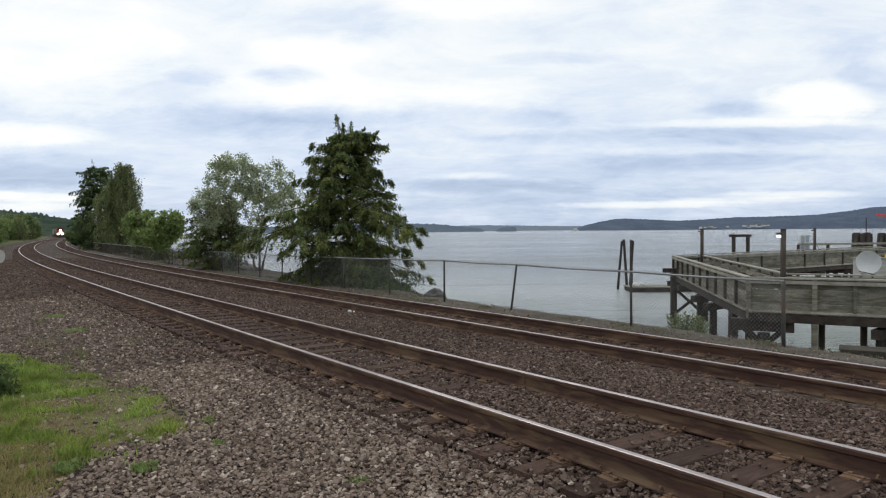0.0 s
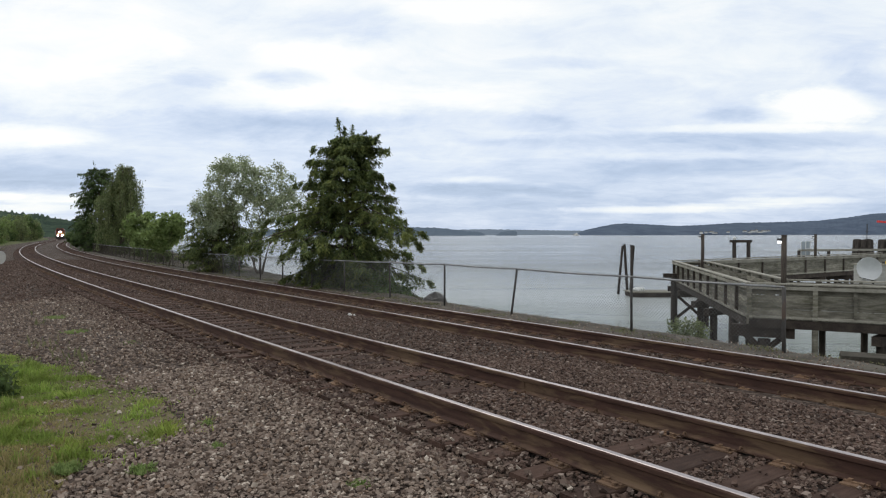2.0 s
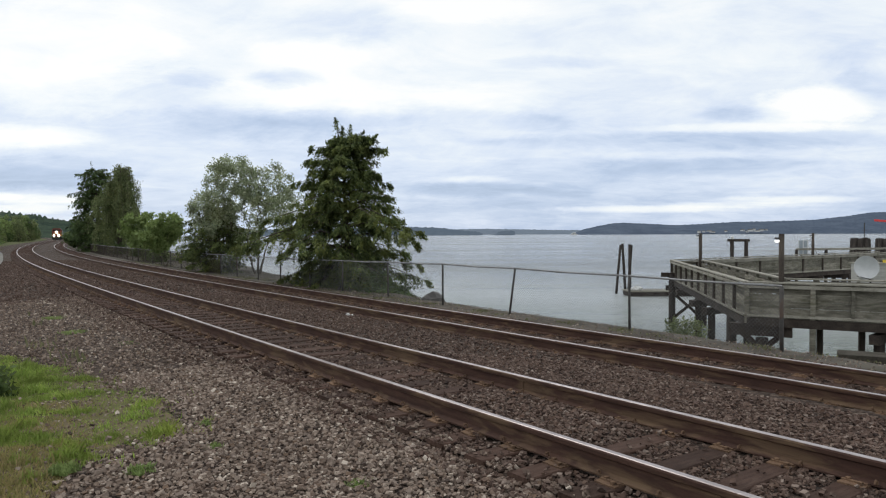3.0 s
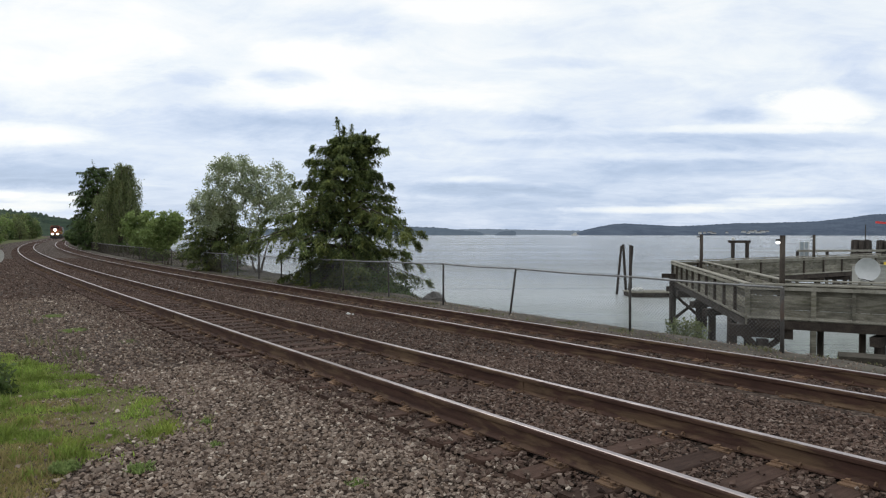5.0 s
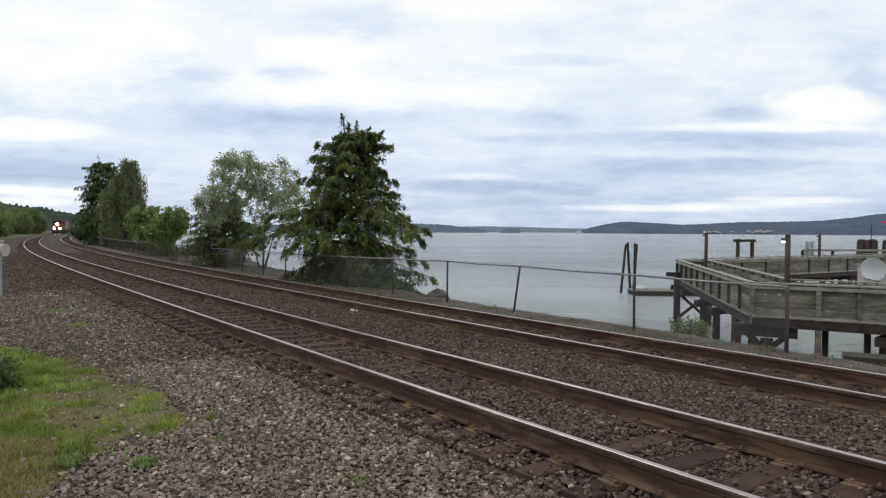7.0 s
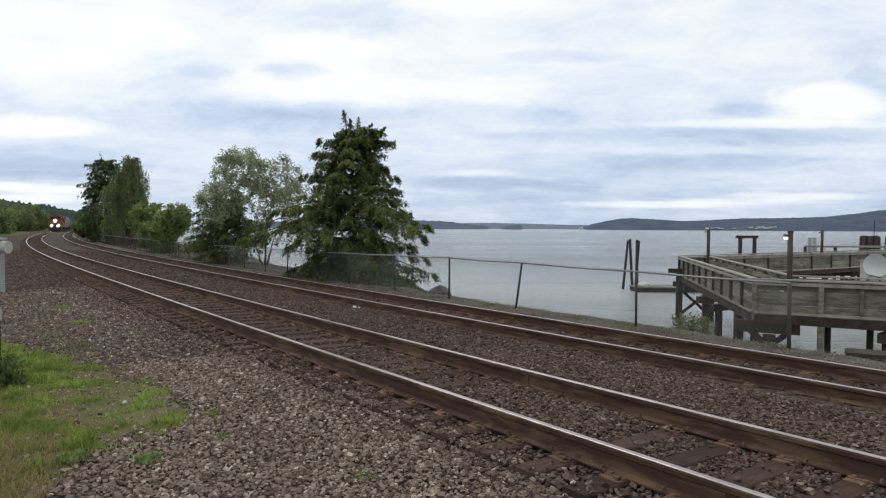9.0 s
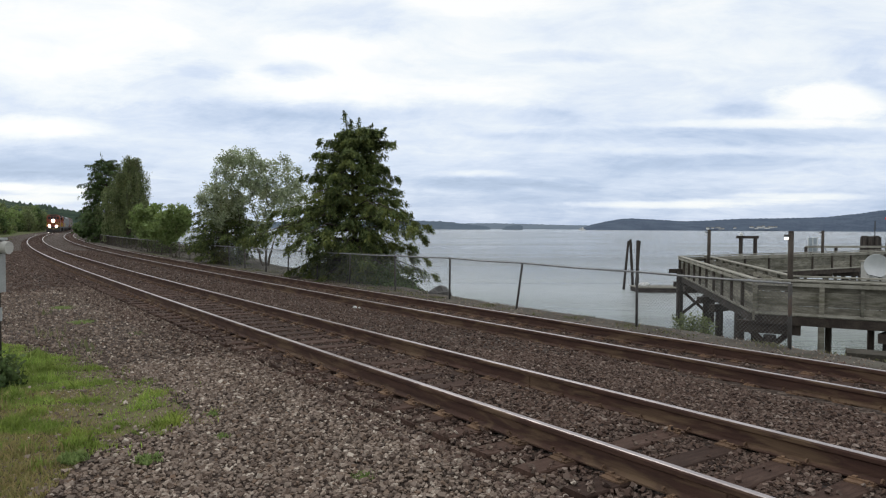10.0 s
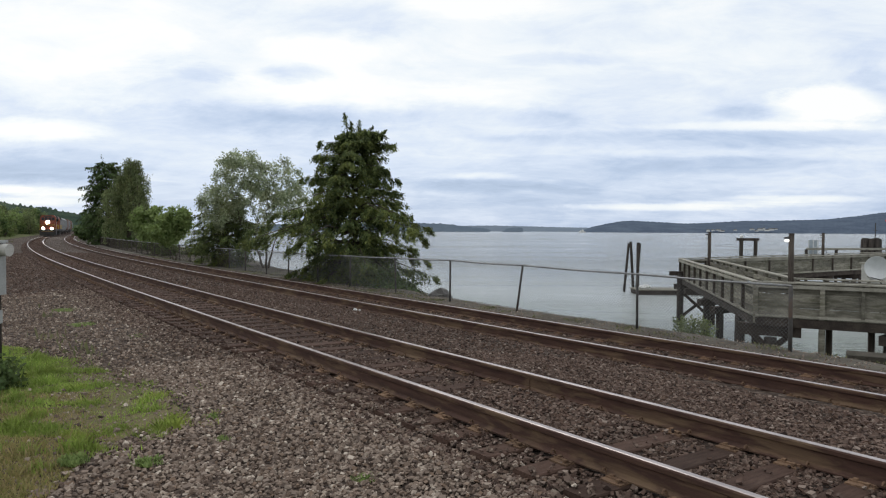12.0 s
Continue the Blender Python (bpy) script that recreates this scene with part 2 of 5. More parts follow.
M_WIRE = surface("chain_link_wire", (0.09, 0.09, 0.09), (0.17, 0.17, 0.17), 6, 60, 0.7, 0.1, 0.0, spec=0.3)
M_WIREOLD = surface("rust_brown_wire", (0.040, 0.034, 0.028), (0.080, 0.066, 0.054), 6, 60, 0.9, 0.1, 0.0, spec=0.1)
M_BOARD = surface("grey_weathered_board", (0.112, 0.104, 0.083), (0.262, 0.247, 0.203), 2.2, 30, 0.9, 0.6, stain=(0.098, 0.094, 0.064), stain_at=0.58, vary=0.32, stretch=(1, 1, 5), spec=0.2)
M_CAP = surface("bleached_rail_cap", (0.205, 0.193, 0.158), (0.335, 0.318, 0.272), 2.2, 30, 0.9, 0.5, stain=(0.15, 0.145, 0.10), vary=0.15, spec=0.2)
M_PILE = surface("tarred_pile_wood", (0.020, 0.017, 0.015), (0.060, 0.050, 0.043), 2.5, 30, 0.9, 0.7, stain=(0.10, 0.10, 0.085), stain_at=0.68, stretch=(4, 4, 0.7), spec=0.25)
M_POLE = surface("weathered_pole_wood", (0.050, 0.041, 0.035), (0.105, 0.088, 0.074), 2.5, 30, 0.9, 0.6, stain=(0.14, 0.12, 0.10), stain_at=0.66, stretch=(4, 4, 0.7), spec=0.2)
M_BEAM = surface("dark_pier_beam", (0.028, 0.022, 0.019), (0.065, 0.052, 0.043), 2.5, 30, 0.9, 0.6, vary=0.2, spec=0.25)
M_BARK = surface("tree_bark", (0.055, 0.045, 0.036), (0.13, 0.11, 0.09), 6, 40, 0.95, 0.9, stretch=(4, 4, 0.8), spec=0.1)
M_CEDAR = scattered("cedar_sprays", [(0.056, 0.081, 0.039), (0.095, 0.125, 0.052), (0.128, 0.163, 0.060), (0.191, 0.218, 0.069), (0.104, 0.137, 0.056), (0.145, 0.176, 0.060)], 0.8, 0.35, spec=0.15, boughs=0.42, fresh=(0.213, 0.228, 0.061))
M_LEAF = scattered("grey_green_leaves", [(0.198, 0.244, 0.130), (0.301, 0.353, 0.207), (0.406, 0.450, 0.295), (0.244, 0.289, 0.150), (0.533, 0.557, 0.412)], 0.6, 0.4, boughs=0.25, fresh=(0.348, 0.353, 0.175))
M_LEAF2 = scattered("dark_green_leaves", [(0.044, 0.071, 0.025), (0.074, 0.117, 0.039), (0.113, 0.167, 0.053), (0.062, 0.097, 0.034)], 0.65, 0.3, boughs=0.35, fresh=(0.115, 0.147, 0.048))
M_LEAF3 = scattered("fresh_green_leaves", [(0.142, 0.199, 0.061), (0.205, 0.280, 0.090), (0.280, 0.347, 0.124), (0.124, 0.174, 0.059)], 0.6, 0.4)
M_WILLOW = scattered("willow_leaves", [(0.108, 0.138, 0.057), (0.154, 0.189, 0.079), (0.204, 0.237, 0.105), (0.127, 0.161, 0.066)], 0.7, 0.35, boughs=0.22, fresh=(0.193, 0.204, 0.077))
M_GRASS = scattered("grass_blades", [(0.186, 0.258, 0.058), (0.258, 0.360, 0.074), (0.342, 0.450, 0.102), (0.216, 0.312, 0.065), (0.384, 0.414, 0.138), (0.162, 0.246, 0.058)], 0.75, 0.4, boughs=0.28, fresh=(0.360, 0.396, 0.084))
M_STRAW = scattered("dry_grass_blades", [(0.36, 0.28, 0.13), (0.26, 0.25, 0.09), (0.42, 0.33, 0.17), (0.23, 0.26, 0.07)], 0.8, 0.4)
M_DUSTY = scattered("dusty_olive_grass", [(0.135, 0.140, 0.065), (0.185, 0.180, 0.090), (0.105, 0.120, 0.052), (0.220, 0.200, 0.115)], 0.85, 0.3)
M_ORANGE = surface("orange_engine_paint", (0.170, 0.034, 0.012), (0.224, 0.048, 0.016), 1.5, 20, 0.45, 0.05, stain=(0.150, 0.041, 0.017), stain_at=0.68)
M_BLACK = surface("sooty_black_paint", (0.012, 0.011, 0.011), (0.030, 0.027, 0.025), 2, 20, 0.6, 0.1)
M_DULLYELLOW = surface("dull_yellow_paint", (0.20, 0.12, 0.03), (0.28, 0.17, 0.04), 2, 20, 0.6, 0.05)
M_YELLOW = surface("yellow_paint", (0.60, 0.42, 0.03), (0.72, 0.52, 0.05), 2, 20, 0.5, 0.05)
M_STEELDK = surface("dark_running_gear", (0.03, 0.026, 0.023), (0.065, 0.055, 0.047), 3, 20, 0.75, 0.3, 0.3)
M_CARGREY = surface("pale_grey_car_paint", (0.223, 0.229, 0.236), (0.322, 0.329, 0.335), 1.0, 14, 0.6, 0.1, stain=(0.149, 0.118, 0.093), stain_at=0.64)
M_CARBROWN = surface("brown_car_paint", (0.11, 0.05, 0.032), (0.17, 0.08, 0.05), 1.0, 14, 0.7, 0.1, stain=(0.07, 0.05, 0.04))
M_GLASS = surface("dark_cab_glass", (0.010, 0.012, 0.014), (0.018, 0.02, 0.023), 2, 20, 0.12, 0.0)
M_HEAD = lamp_glow("headlight_glow", (1.0, 0.93, 0.82), 160)
M_LAMP = lamp_glow("pier_lamp_glow", (1.0, 0.98, 0.92), 3.0)
M_WHITE = surface("weathered_white_paint", (0.58, 0.58, 0.56), (0.72, 0.72, 0.70), 3, 30, 0.6, 0.1, stain=(0.40, 0.38, 0.33), stain_at=0.68)
M_DISH = surface("pale_grey_dish", (0.50, 0.51, 0.51), (0.60, 0.61, 0.61), 2, 30, 0.55, 0.05)
M_SEAGLASS = surface("hazy_glass_panel", (0.270, 0.315, 0.345), (0.345, 0.390, 0.420), 2, 30, 0.3, 0.05)
M_SIDING = surface("pale_siding", (0.34, 0.33, 0.30), (0.46, 0.45, 0.42), 2, 30, 0.75, 0.2, stretch=(1, 1, 5))
M_RED = surface("red_paint", (0.62, 0.03, 0.03), (0.72, 0.05, 0.045), 2, 20, 0.5, 0.05)
# distance haze is put into these base colours, all but the hillside's
M_FARWOOD = surface("far_forest_hazed", (0.074, 0.094, 0.131), (0.106, 0.132, 0.172), 0.012, 0.09, 1.0, 0.0, stretch=(1, 1, 3), spec=0.0)
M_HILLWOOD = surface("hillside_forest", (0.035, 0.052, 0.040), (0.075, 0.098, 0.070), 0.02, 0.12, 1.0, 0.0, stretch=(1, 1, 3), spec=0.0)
M_FARBLUE = surface("distant_forest_hazed", (0.095, 0.122, 0.155), (0.120, 0.150, 0.185), 0.008, 0.06, 1.0, 0.0, stretch=(1, 1, 3), spec=0.0)
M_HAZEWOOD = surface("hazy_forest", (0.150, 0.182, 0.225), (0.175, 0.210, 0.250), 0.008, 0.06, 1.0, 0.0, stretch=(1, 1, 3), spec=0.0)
M_GREYBOX = surface("grey_cabinet_paint", (0.26, 0.27, 0.26), (0.36, 0.37, 0.36), 4, 40, 0.6, 0.1, stain=(0.2, 0.17, 0.14), stain_at=0.68)

# ---- building blocks ----


class Shape:
    """Collects faces for one mesh."""

    def __init__(self):
        self.v, self.f = [], []

    def face(self, points):
        k = len(self.v)
        self.v += [tuple(p) for p in points]
        self.f.append(tuple(range(k, k + len(points))))
        return self

    def box(self, centre, size, m=None, taper=1.0):
        hx, hy, hz = (s / 2 for s in size)
        k = len(self.v)
        c = Vector(centre)
        for z, w in ((-hz, 1.0), (hz, taper)):
            for x, y in ((-hx, -hy), (hx, -hy), (hx, hy), (-hx, hy)):
                p = Vector((x * w, y * w, z))
                self.v.append(tuple(c + (m @ p if m else p)))
        self.f += [tuple(k + i for i in q) for q in ((3, 2, 1, 0), (4, 5, 6, 7), (0, 1, 5, 4), (1, 2, 6, 5), (2, 3, 7, 6), (3, 0, 4, 7))]
        return self

    def slab(self, a, b, wide, tall, up=(0, 0, 1)):
        """A squared bar from a to b."""
        a, b = Vector(a), Vector(b)
        along = b - a
        side = along.cross(Vector(up))
        side = side.normalized() if side.length > 1e-5 else Vector((1, 0, 0))
        top = side.cross(along).normalized()
        k = len(self.v)
        for p in (a, b):
            for i, j in ((-1, -1), (1, -1), (1, 1), (-1, 1)):
                self.v.append(tuple(p + side * (i * wide / 2) + top * (j * tall / 2)))
        self.f += [tuple(k + i for i in q) for q in ((3, 2, 1, 0), (4, 5, 6, 7), (0, 1, 5, 4), (1, 2, 6, 5), (2, 3, 7, 6), (3, 0, 4, 7))]
        return self

    def rod(self, points, radii, sides=8, caps=True):
        """A round bar through the points."""
        pts = [Vector(p) for p in points]
        if not isinstance(radii, (list, tuple)):
            radii = [radii] * len(pts)
        k = len(self.v)
        for i, p in enumerate(pts):
            along = (pts[min(i + 1, len(pts) - 1)] - pts[max(i - 1, 0)]).normalized()
            side = along.cross(Vector((0.13, 0.27, 1))) if abs(along.z) < 0.9 else along.cross(Vector((1, 0.2, 0)))
            side.normalize()
            other = along.cross(side)
            for j in range(sides):
                a = 2 * math.pi * j / sides
                self.v.append(tuple(p + (side * math.cos(a) + other * math.sin(a)) * radii[i]))
        for i in range(len(pts) - 1):
            for j in range(sides):
                a, b = k + i * sides + j, k + i * sides + (j + 1) % sides
                self.f.append((a, b, b + sides, a + sides))
        if caps:
            self.f.append(tuple(k + j for j in reversed(range(sides))))
            self.f.append(tuple(k + (len(pts) - 1) * sides + j for j in range(sides)))
        return self

    def sweep(self, profile, places):
        """A closed profile of (across, up) drawn along frames of (place, side, up)."""
        k, n = len(self.v), len(profile)
        for place, side, up in places:
            for a, b in profile:
                self.v.append(tuple(place + side * a + up * b))
        for i in range(len(places) - 1):
            for j in range(n):
                a, b = k + i * n + j, k + i * n + (j + 1) % n
                self.f.append((a, a + n, b + n, b))
        self.f.append(tuple(k + j for j in range(n)))
        self.f.append(tuple(k + (len(places) - 1) * n + j for j in reversed(range(n))))
        return self

    def lump(self, centre, radii, seed, rough=0.25, rings=7, sides=10):
        """An uneven boulder or hump."""
        c, k = Vector(centre), len(self.v)
        for i in range(rings + 1):
            for j in range(sides):
                a, b = math.pi * i / rings, 2 * math.pi * j / sides
                d = Vector((math.sin(a) * math.cos(b), math.sin(a) * math.sin(b), math.cos(a)))
                r = 1 + rough * noise.noise(d * 1.6 + Vector((seed * 7.3, 0, 0))) + rough * 0.5 * noise.noise(d * 4 + Vector((0, seed, 0)))
                self.v.append(tuple(c + Vector((d.x * radii[0], d.y * radii[1], d.z * radii[2])) * r))
        for i in range(rings):
            for j in range(sides):
                a, b = k + i * sides + j, k + i * sides + (j + 1) % sides
                self.f.append((a, a + sides, b + sides, b))
        return self

    def mesh(self, name, material, smooth=False):
        me = bpy.data.meshes.new(name)
        me.from_pydata(self.v, [], self.f)
        me.materials.append(material)
        if smooth:
            me.shade_smooth()
        me.update()
        return me


def part(name, shape, material, parent=None, label="", smooth=False):
    ob = new(name, shape.mesh(name, material, smooth) if isinstance(shape, Shape) else shape)
    if parent:
        ob.parent = parent
    return tagged(ob, label) if label else ob


def thing(name, label, category, m=None, group="", kind=""):
    ob = new(name)
    if m is not None:
        ob.matrix_basis = m
    return tagged(ob, label, category, group, kind)


def cloud_mesh(name, material, verts, size):
    """Many loose polygons of one size out of one array of corners."""
    verts = np.asarray(verts, np.float32).reshape(-1, 3)
    count = len(verts) // size
    me = bpy.data.meshes.new(name)
    me.vertices.add(len(verts))
    me.vertices.foreach_set("co", verts.ravel())
    me.loops.add(len(verts))
    me.loops.foreach_set("vertex_index", np.arange(len(verts), dtype=np.int32))
    me.polygons.add(count)
    me.polygons.foreach_set("loop_start", np.arange(count, dtype=np.int32) * size)
    me.materials.append(material)
    me.update()
    me.validate()
    return me


# ---- the line of the railway ----
BEND_S = [-80, -12, 0, 8, 16, 28, 45, 65, 90, 120, 160, 220, 300, 420, 700]
BEND_K = [-0.0005, -0.00078, -0.00082, -0.00085, -0.00078, -0.00093, -0.00146, -0.00135, -0.00100, -0.00073, -0.00046, -0.00008, 0.00020, 0.00040, 0.0]
LINE_S = np.arange(-80, 700.1, 0.5)
LINE_TH = np.concatenate([[0], np.cumsum(np.interp(LINE_S[:-1] + 0.25, BEND_S, BEND_K) * 0.5)])
LINE_TH += 0.65533 - np.interp(0.0, LINE_S, LINE_TH)
LINE_X = np.concatenate([[0], np.cumsum(-np.sin((LINE_TH[1:] + LINE_TH[:-1]) / 2) * 0.5)])
LINE_Y = np.concatenate([[0], np.cumsum(np.cos((LINE_TH[1:] + LINE_TH[:-1]) / 2) * 0.5)])
LINE_X += 5.551 - np.interp(0.0, LINE_S, LINE_X)
LINE_Y += 0.740 - np.interp(0.0, LINE_S, LINE_Y)


def line(s, off=0.0, z=0.0):
    """The place s metres along the near track, off metres towards the sea."""
    x, y, th = (np.interp(s, LINE_S, a) for a in (LINE_X, LINE_Y, LINE_TH))
    return Vector((x + off * math.cos(th), y + off * math.sin(th), z))


def heading(s):
    return float(np.interp(s, LINE_S, LINE_TH))


def line_many(s, off):
    x, y, th = (np.interp(s, LINE_S, a) for a in (LINE_X, LINE_Y, LINE_TH))
    return x + off * np.cos(th), y + off * np.sin(th)


TRACK_2, DROP_2, CANT = 4.208, -0.130, 0.018
PROFILE_OFF = [-420, -120, -60, -30, -16, -9, -6.5, -4.5, -3.0, -2.1, -1.5, -1.2, 0.88, 1.02, 1.6, 2.0, 2.5, 3.0, 3.3, 3.42, 5.4, 5.8, 6.3, 6.9, 7.8, 8.6, 10.0, 12.5, 17, 40]
PROFILE_Z = [30, 14, 6.5, 2.0, 0.15, -0.28, -0.33, -0.34, -0.30, -0.27, -0.225, -0.222, -0.225, -0.195, -0.205, -0.24, -0.265, -0.272, -0.290, -0.345, -0.345, -0.36, -0.375, -0.38, -0.43, -0.75, -1.5, -2.6, -4.6, -6]


def rise(s):
    """How much of the land-side bank there is: none beside the camera."""
    return np.interp(s, [-80, 30, 70, 700], [0.12, 0.12, 1.0, 1.0])


def ground_z(s, off):
    z = np.interp(off, PROFILE_OFF, PROFILE_Z)
    # one stretch of the near track is filled over its ties
    z = z + 0.038 * np.interp(s, [6.5, 6.9, 8.5, 9.0], [0, 1, 1, 0]) * np.interp(np.abs(off), [0.55, 0.68], [1, 0])
    z = np.where(off < -9, -0.28 + (z + 0.28) * rise(s), z)
    # the shore bank is broader beside the trees and narrower beside the landing
    back = np.interp(s, [-80, 4, 9, 20, 28, 60, 120], [-1.3, -1.3, -0.4, 0, 1.2, 4.0, 10.0])
    bank = np.interp(np.maximum(off - back, 7.8), PROFILE_OFF, PROFILE_Z)
    return np.where(off > 7.8 + np.minimum(back, 0), bank, z)


def ground_height(x, y):
    """The height of the ground sheet under a place."""
    k = int(np.argmin((LINE_X - x) ** 2 + (LINE_Y - y) ** 2))
    th = LINE_TH[k]
    off = (x - LINE_X[k]) * math.cos(th) + (y - LINE_Y[k]) * math.sin(th)
    return float(ground_z(LINE_S[k], np.array(off)))

# ---- ground and water ----


def make_ground():
    ss = np.concatenate([np.arange(-80, -4, 8), np.arange(-4, 30, 0.5), np.arange(30, 90, 3), np.arange(90, 701, 12)])
    offs = np.array(PROFILE_OFF)
    offs = np.unique(np.concatenate([offs, np.arange(-9, 13, 0.35)]))
    shape = Shape()
    for s in ss:
        for o in offs:
            p = line(s, o, float(ground_z(s, o)))
            near = 0.006 if abs(o) < 7 else min(0.25, 0.006 + 0.02 * (abs(o) - 7))
            p.z += near * noise.noise(p * 0.9)
            shape.v.append(tuple(p))
    w = len(offs)
    for i in range(len(ss) - 1):
        for j in range(w - 1):
            a = i * w + j
            shape.f.append((a, a + 1, a + w + 1, a + w))
    me = shape.mesh("ground", M_GROUND, True)
    me.materials.append(M_BANK)
    me.materials.append(M_MEADOW)
    mid = (offs[1:] + offs[:-1]) / 2
    for k, poly in enumerate(me.polygons):
        o = mid[k % (w - 1)]
        s = ss[k // (w - 1)]
        if o > 6.1:
            poly.material_index = 1
        elif o < (-9 if s < 45 else -5.5):
            poly.material_index = 2
    return tagged(new("ground", me), "grey-brown ballast ground with a soil bank down to the water", "ground", kind="structure")


make_ground()
water = Shape()
water.face([(-2500, -300, -3.2), (4800, -300, -3.2), (4800, 4800, -3.2), (-2500, 4800, -3.2)])
tagged(part("water", water, M_SEA), "calm grey-green sea water with fine ripples", "water", kind="structure")

# ---- railway tracks ----
RAIL_PROFILE = [(-0.072, -0.185), (0.072, -0.185), (0.072, -0.172), (0.012, -0.155), (0.009, -0.06), (0.034, -0.045), (0.0365, -0.014),
                (0.030, -0.003), (0.0, 0.0), (-0.030, -0.003), (-0.0365, -0.014), (-0.034, -0.045), (-0.009, -0.06), (-0.012, -0.155), (-0.072, -0.172)]
TIE_STEP, TIE_FROM = 0.53, 4.905


def rail_frames(off, z, start, end):
    out, s = [], start
    while s <= end:
        th = heading(s)
        out.append((line(s, off, z), Vector((math.cos(th), math.sin(th), 0)), Vector((0, 0, 1))))
        s += 0.5 if s < 40 else 2.0
    return out


def tie_mesh():
    s = Shape()
    prof = [(-0.115, -0.17), (0.115, -0.17), (0.115, -0.012), (0.103, 0.0), (-0.103, 0.0), (-0.115, -0.012)]
    frames = [(Vector((x, 0, 0)), Vector((0, 1, 0)), Vector((0, 0, 1))) for x in (-1.30, -0.5, 0.5, 1.30)]
    s.sweep(prof, frames)
    return s.mesh("tie", M_TIE)


def plate_mesh():
    s = Shape()
    s.box((0, 0, 0.006), (0.36, 0.19, 0.014))
    s.box((-0.105, 0, 0.016), (0.03, 0.18, 0.02)).box((0.105, 0, 0.016), (0.03, 0.18, 0.02))
    for x, y in ((-0.10, 0.05), (0.10, -0.05), (-0.15, -0.05), (0.15, 0.05)):
        s.box((x, y, 0.02), (0.022, 0.022, 0.03)).box((x * 0.93, y, 0.033), (0.04, 0.03, 0.010))
    # spring anchor clipped to the rail's foot beside the tie
    for side in (-1, 1):
        ring = [(side * (0.085 + 0.025 * math.cos(a)), 0.135, 0.03 + 0.03 * math.sin(a)) for a in (0.2, 1.0, 1.8, 2.6, 3.4)]
        s.rod(ring, 0.009, 5)
    return s.mesh("tie_plate", M_PLATE)


TIE_ME, PLATE_ME = tie_mesh(), plate_mesh()


def make_track(off, drop, label, phase, count):
    track = thing("railway_track", label, "railway track", group="railway tracks")
    for side, z in ((-1, CANT), (1, -CANT)):
        rail = part("rail", Shape().sweep(RAIL_PROFILE, rail_frames(off + side * 0.754, drop + z, -60, 640)), M_RAIL, track)
        head = Shape().sweep([(-0.031, 0.0), (0.031, 0.0), (0.024, 0.0035), (-0.024, 0.0035)], rail_frames(off + side * 0.754, drop + z, -60, 640))
        part("running_surface", head, M_SHINE, rail, "bright worn running surface")
        # bolted joint bars
        for s in (6.9, 19.4, 31.2):
            s += side * 1.7 + phase
            bar = Shape()
            for face in (-0.016, 0.016):
                bar.slab(line(s - 0.06, off + side * 0.754 + face, drop + z - 0.10), line(s + 0.06, off + side * 0.754 + face, drop + z - 0.10), 0.012, 0.09)
            part("weld_collar", bar, M_RAIL, rail)
    far = Shape()
    roll = math.atan2(CANT, 0.754)
    i = -12
    while True:
        s = TIE_FROM + phase + TIE_STEP * i
        if s > 380:
            break
        th = heading(s)
        wob = 0.012 * noise.noise(Vector((s * 3.1, off, 0)))
        m = Matrix.Translation(line(s + wob, off, drop - 0.196)) @ Matrix.Rotation(th + wob * 1.5, 4, "Z") @ Matrix.Rotation(roll, 4, "Y")
        if i < count - 12:
            tie = part("tie", TIE_ME, None, track)
            tie.matrix_basis = m
            if i < 90:
                for x in (-0.754, 0.754):
                    plate = part("tie_plate", PLATE_ME, None, tie)
                    plate.matrix_basis = pose(x, 0, 0, 0, 0, 0 if x < 0 else 180)
        else:
            far.box(m.translation + Vector((0, 0, -0.07)), (2.6, 0.22, 0.14), m.to_3x3())
        i += 1
    tagged(part("distant_ties", far, M_TIE, track), kind="stuff")
    return track


make_track(0.0, 0.0, "rusty railway track with bright rail tops on wooden ties in ballast", 0.0, 170)
make_track(TRACK_2, DROP_2, "second rusty railway track on dark wooden ties beside the shore fence", 0.21, 170)

# ---- ballast stones ----


def shard():
    """A squarish chip with eight corners."""
    v = np.array([(-1, -1, -1), (1, -1, -1), (1, 1, -1), (-1, 1, -1), (-1, -1, 1), (1, -1, 1), (1, 1, 1), (-1, 1, 1)], float) * 0.72
    f = np.array([(0, 2, 1), (0, 3, 2), (4, 5, 6), (4, 6, 7), (0, 1, 5), (0, 5, 4), (1, 2, 6), (1, 6, 5), (2, 3, 7), (2, 7, 6), (3, 0, 4), (3, 4, 7)])
    return v, f


def octa():
    v = np.array([(1, 0, 0), (-1, 0, 0), (0, 1, 0), (0, -1, 0), (0, 0, 1), (0, 0, -1)], float)
    f = np.array([(0, 2, 4), (2, 1, 4), (1, 3, 4), (3, 0, 4), (2, 0, 5), (1, 2, 5), (3, 1, 5), (0, 3, 5)])
    return v, f


def turns(rng, n):
    q = rng.normal(size=(n, 4))
    q /= np.linalg.norm(q, axis=1)[:, None]
    w, x, y, z = q.T
    return np.stack([np.stack([1 - 2 * (y * y + z * z), 2 * (x * y - z * w), 2 * (x * z + y * w)], -1),
                     np.stack([2 * (x * y + z * w), 1 - 2 * (x * x + z * z), 2 * (y * z - x * w)], -1),
                     np.stack([2 * (x * z - y * w), 2 * (y * z + x * w), 1 - 2 * (x * x + y * y)], -1)], 1)


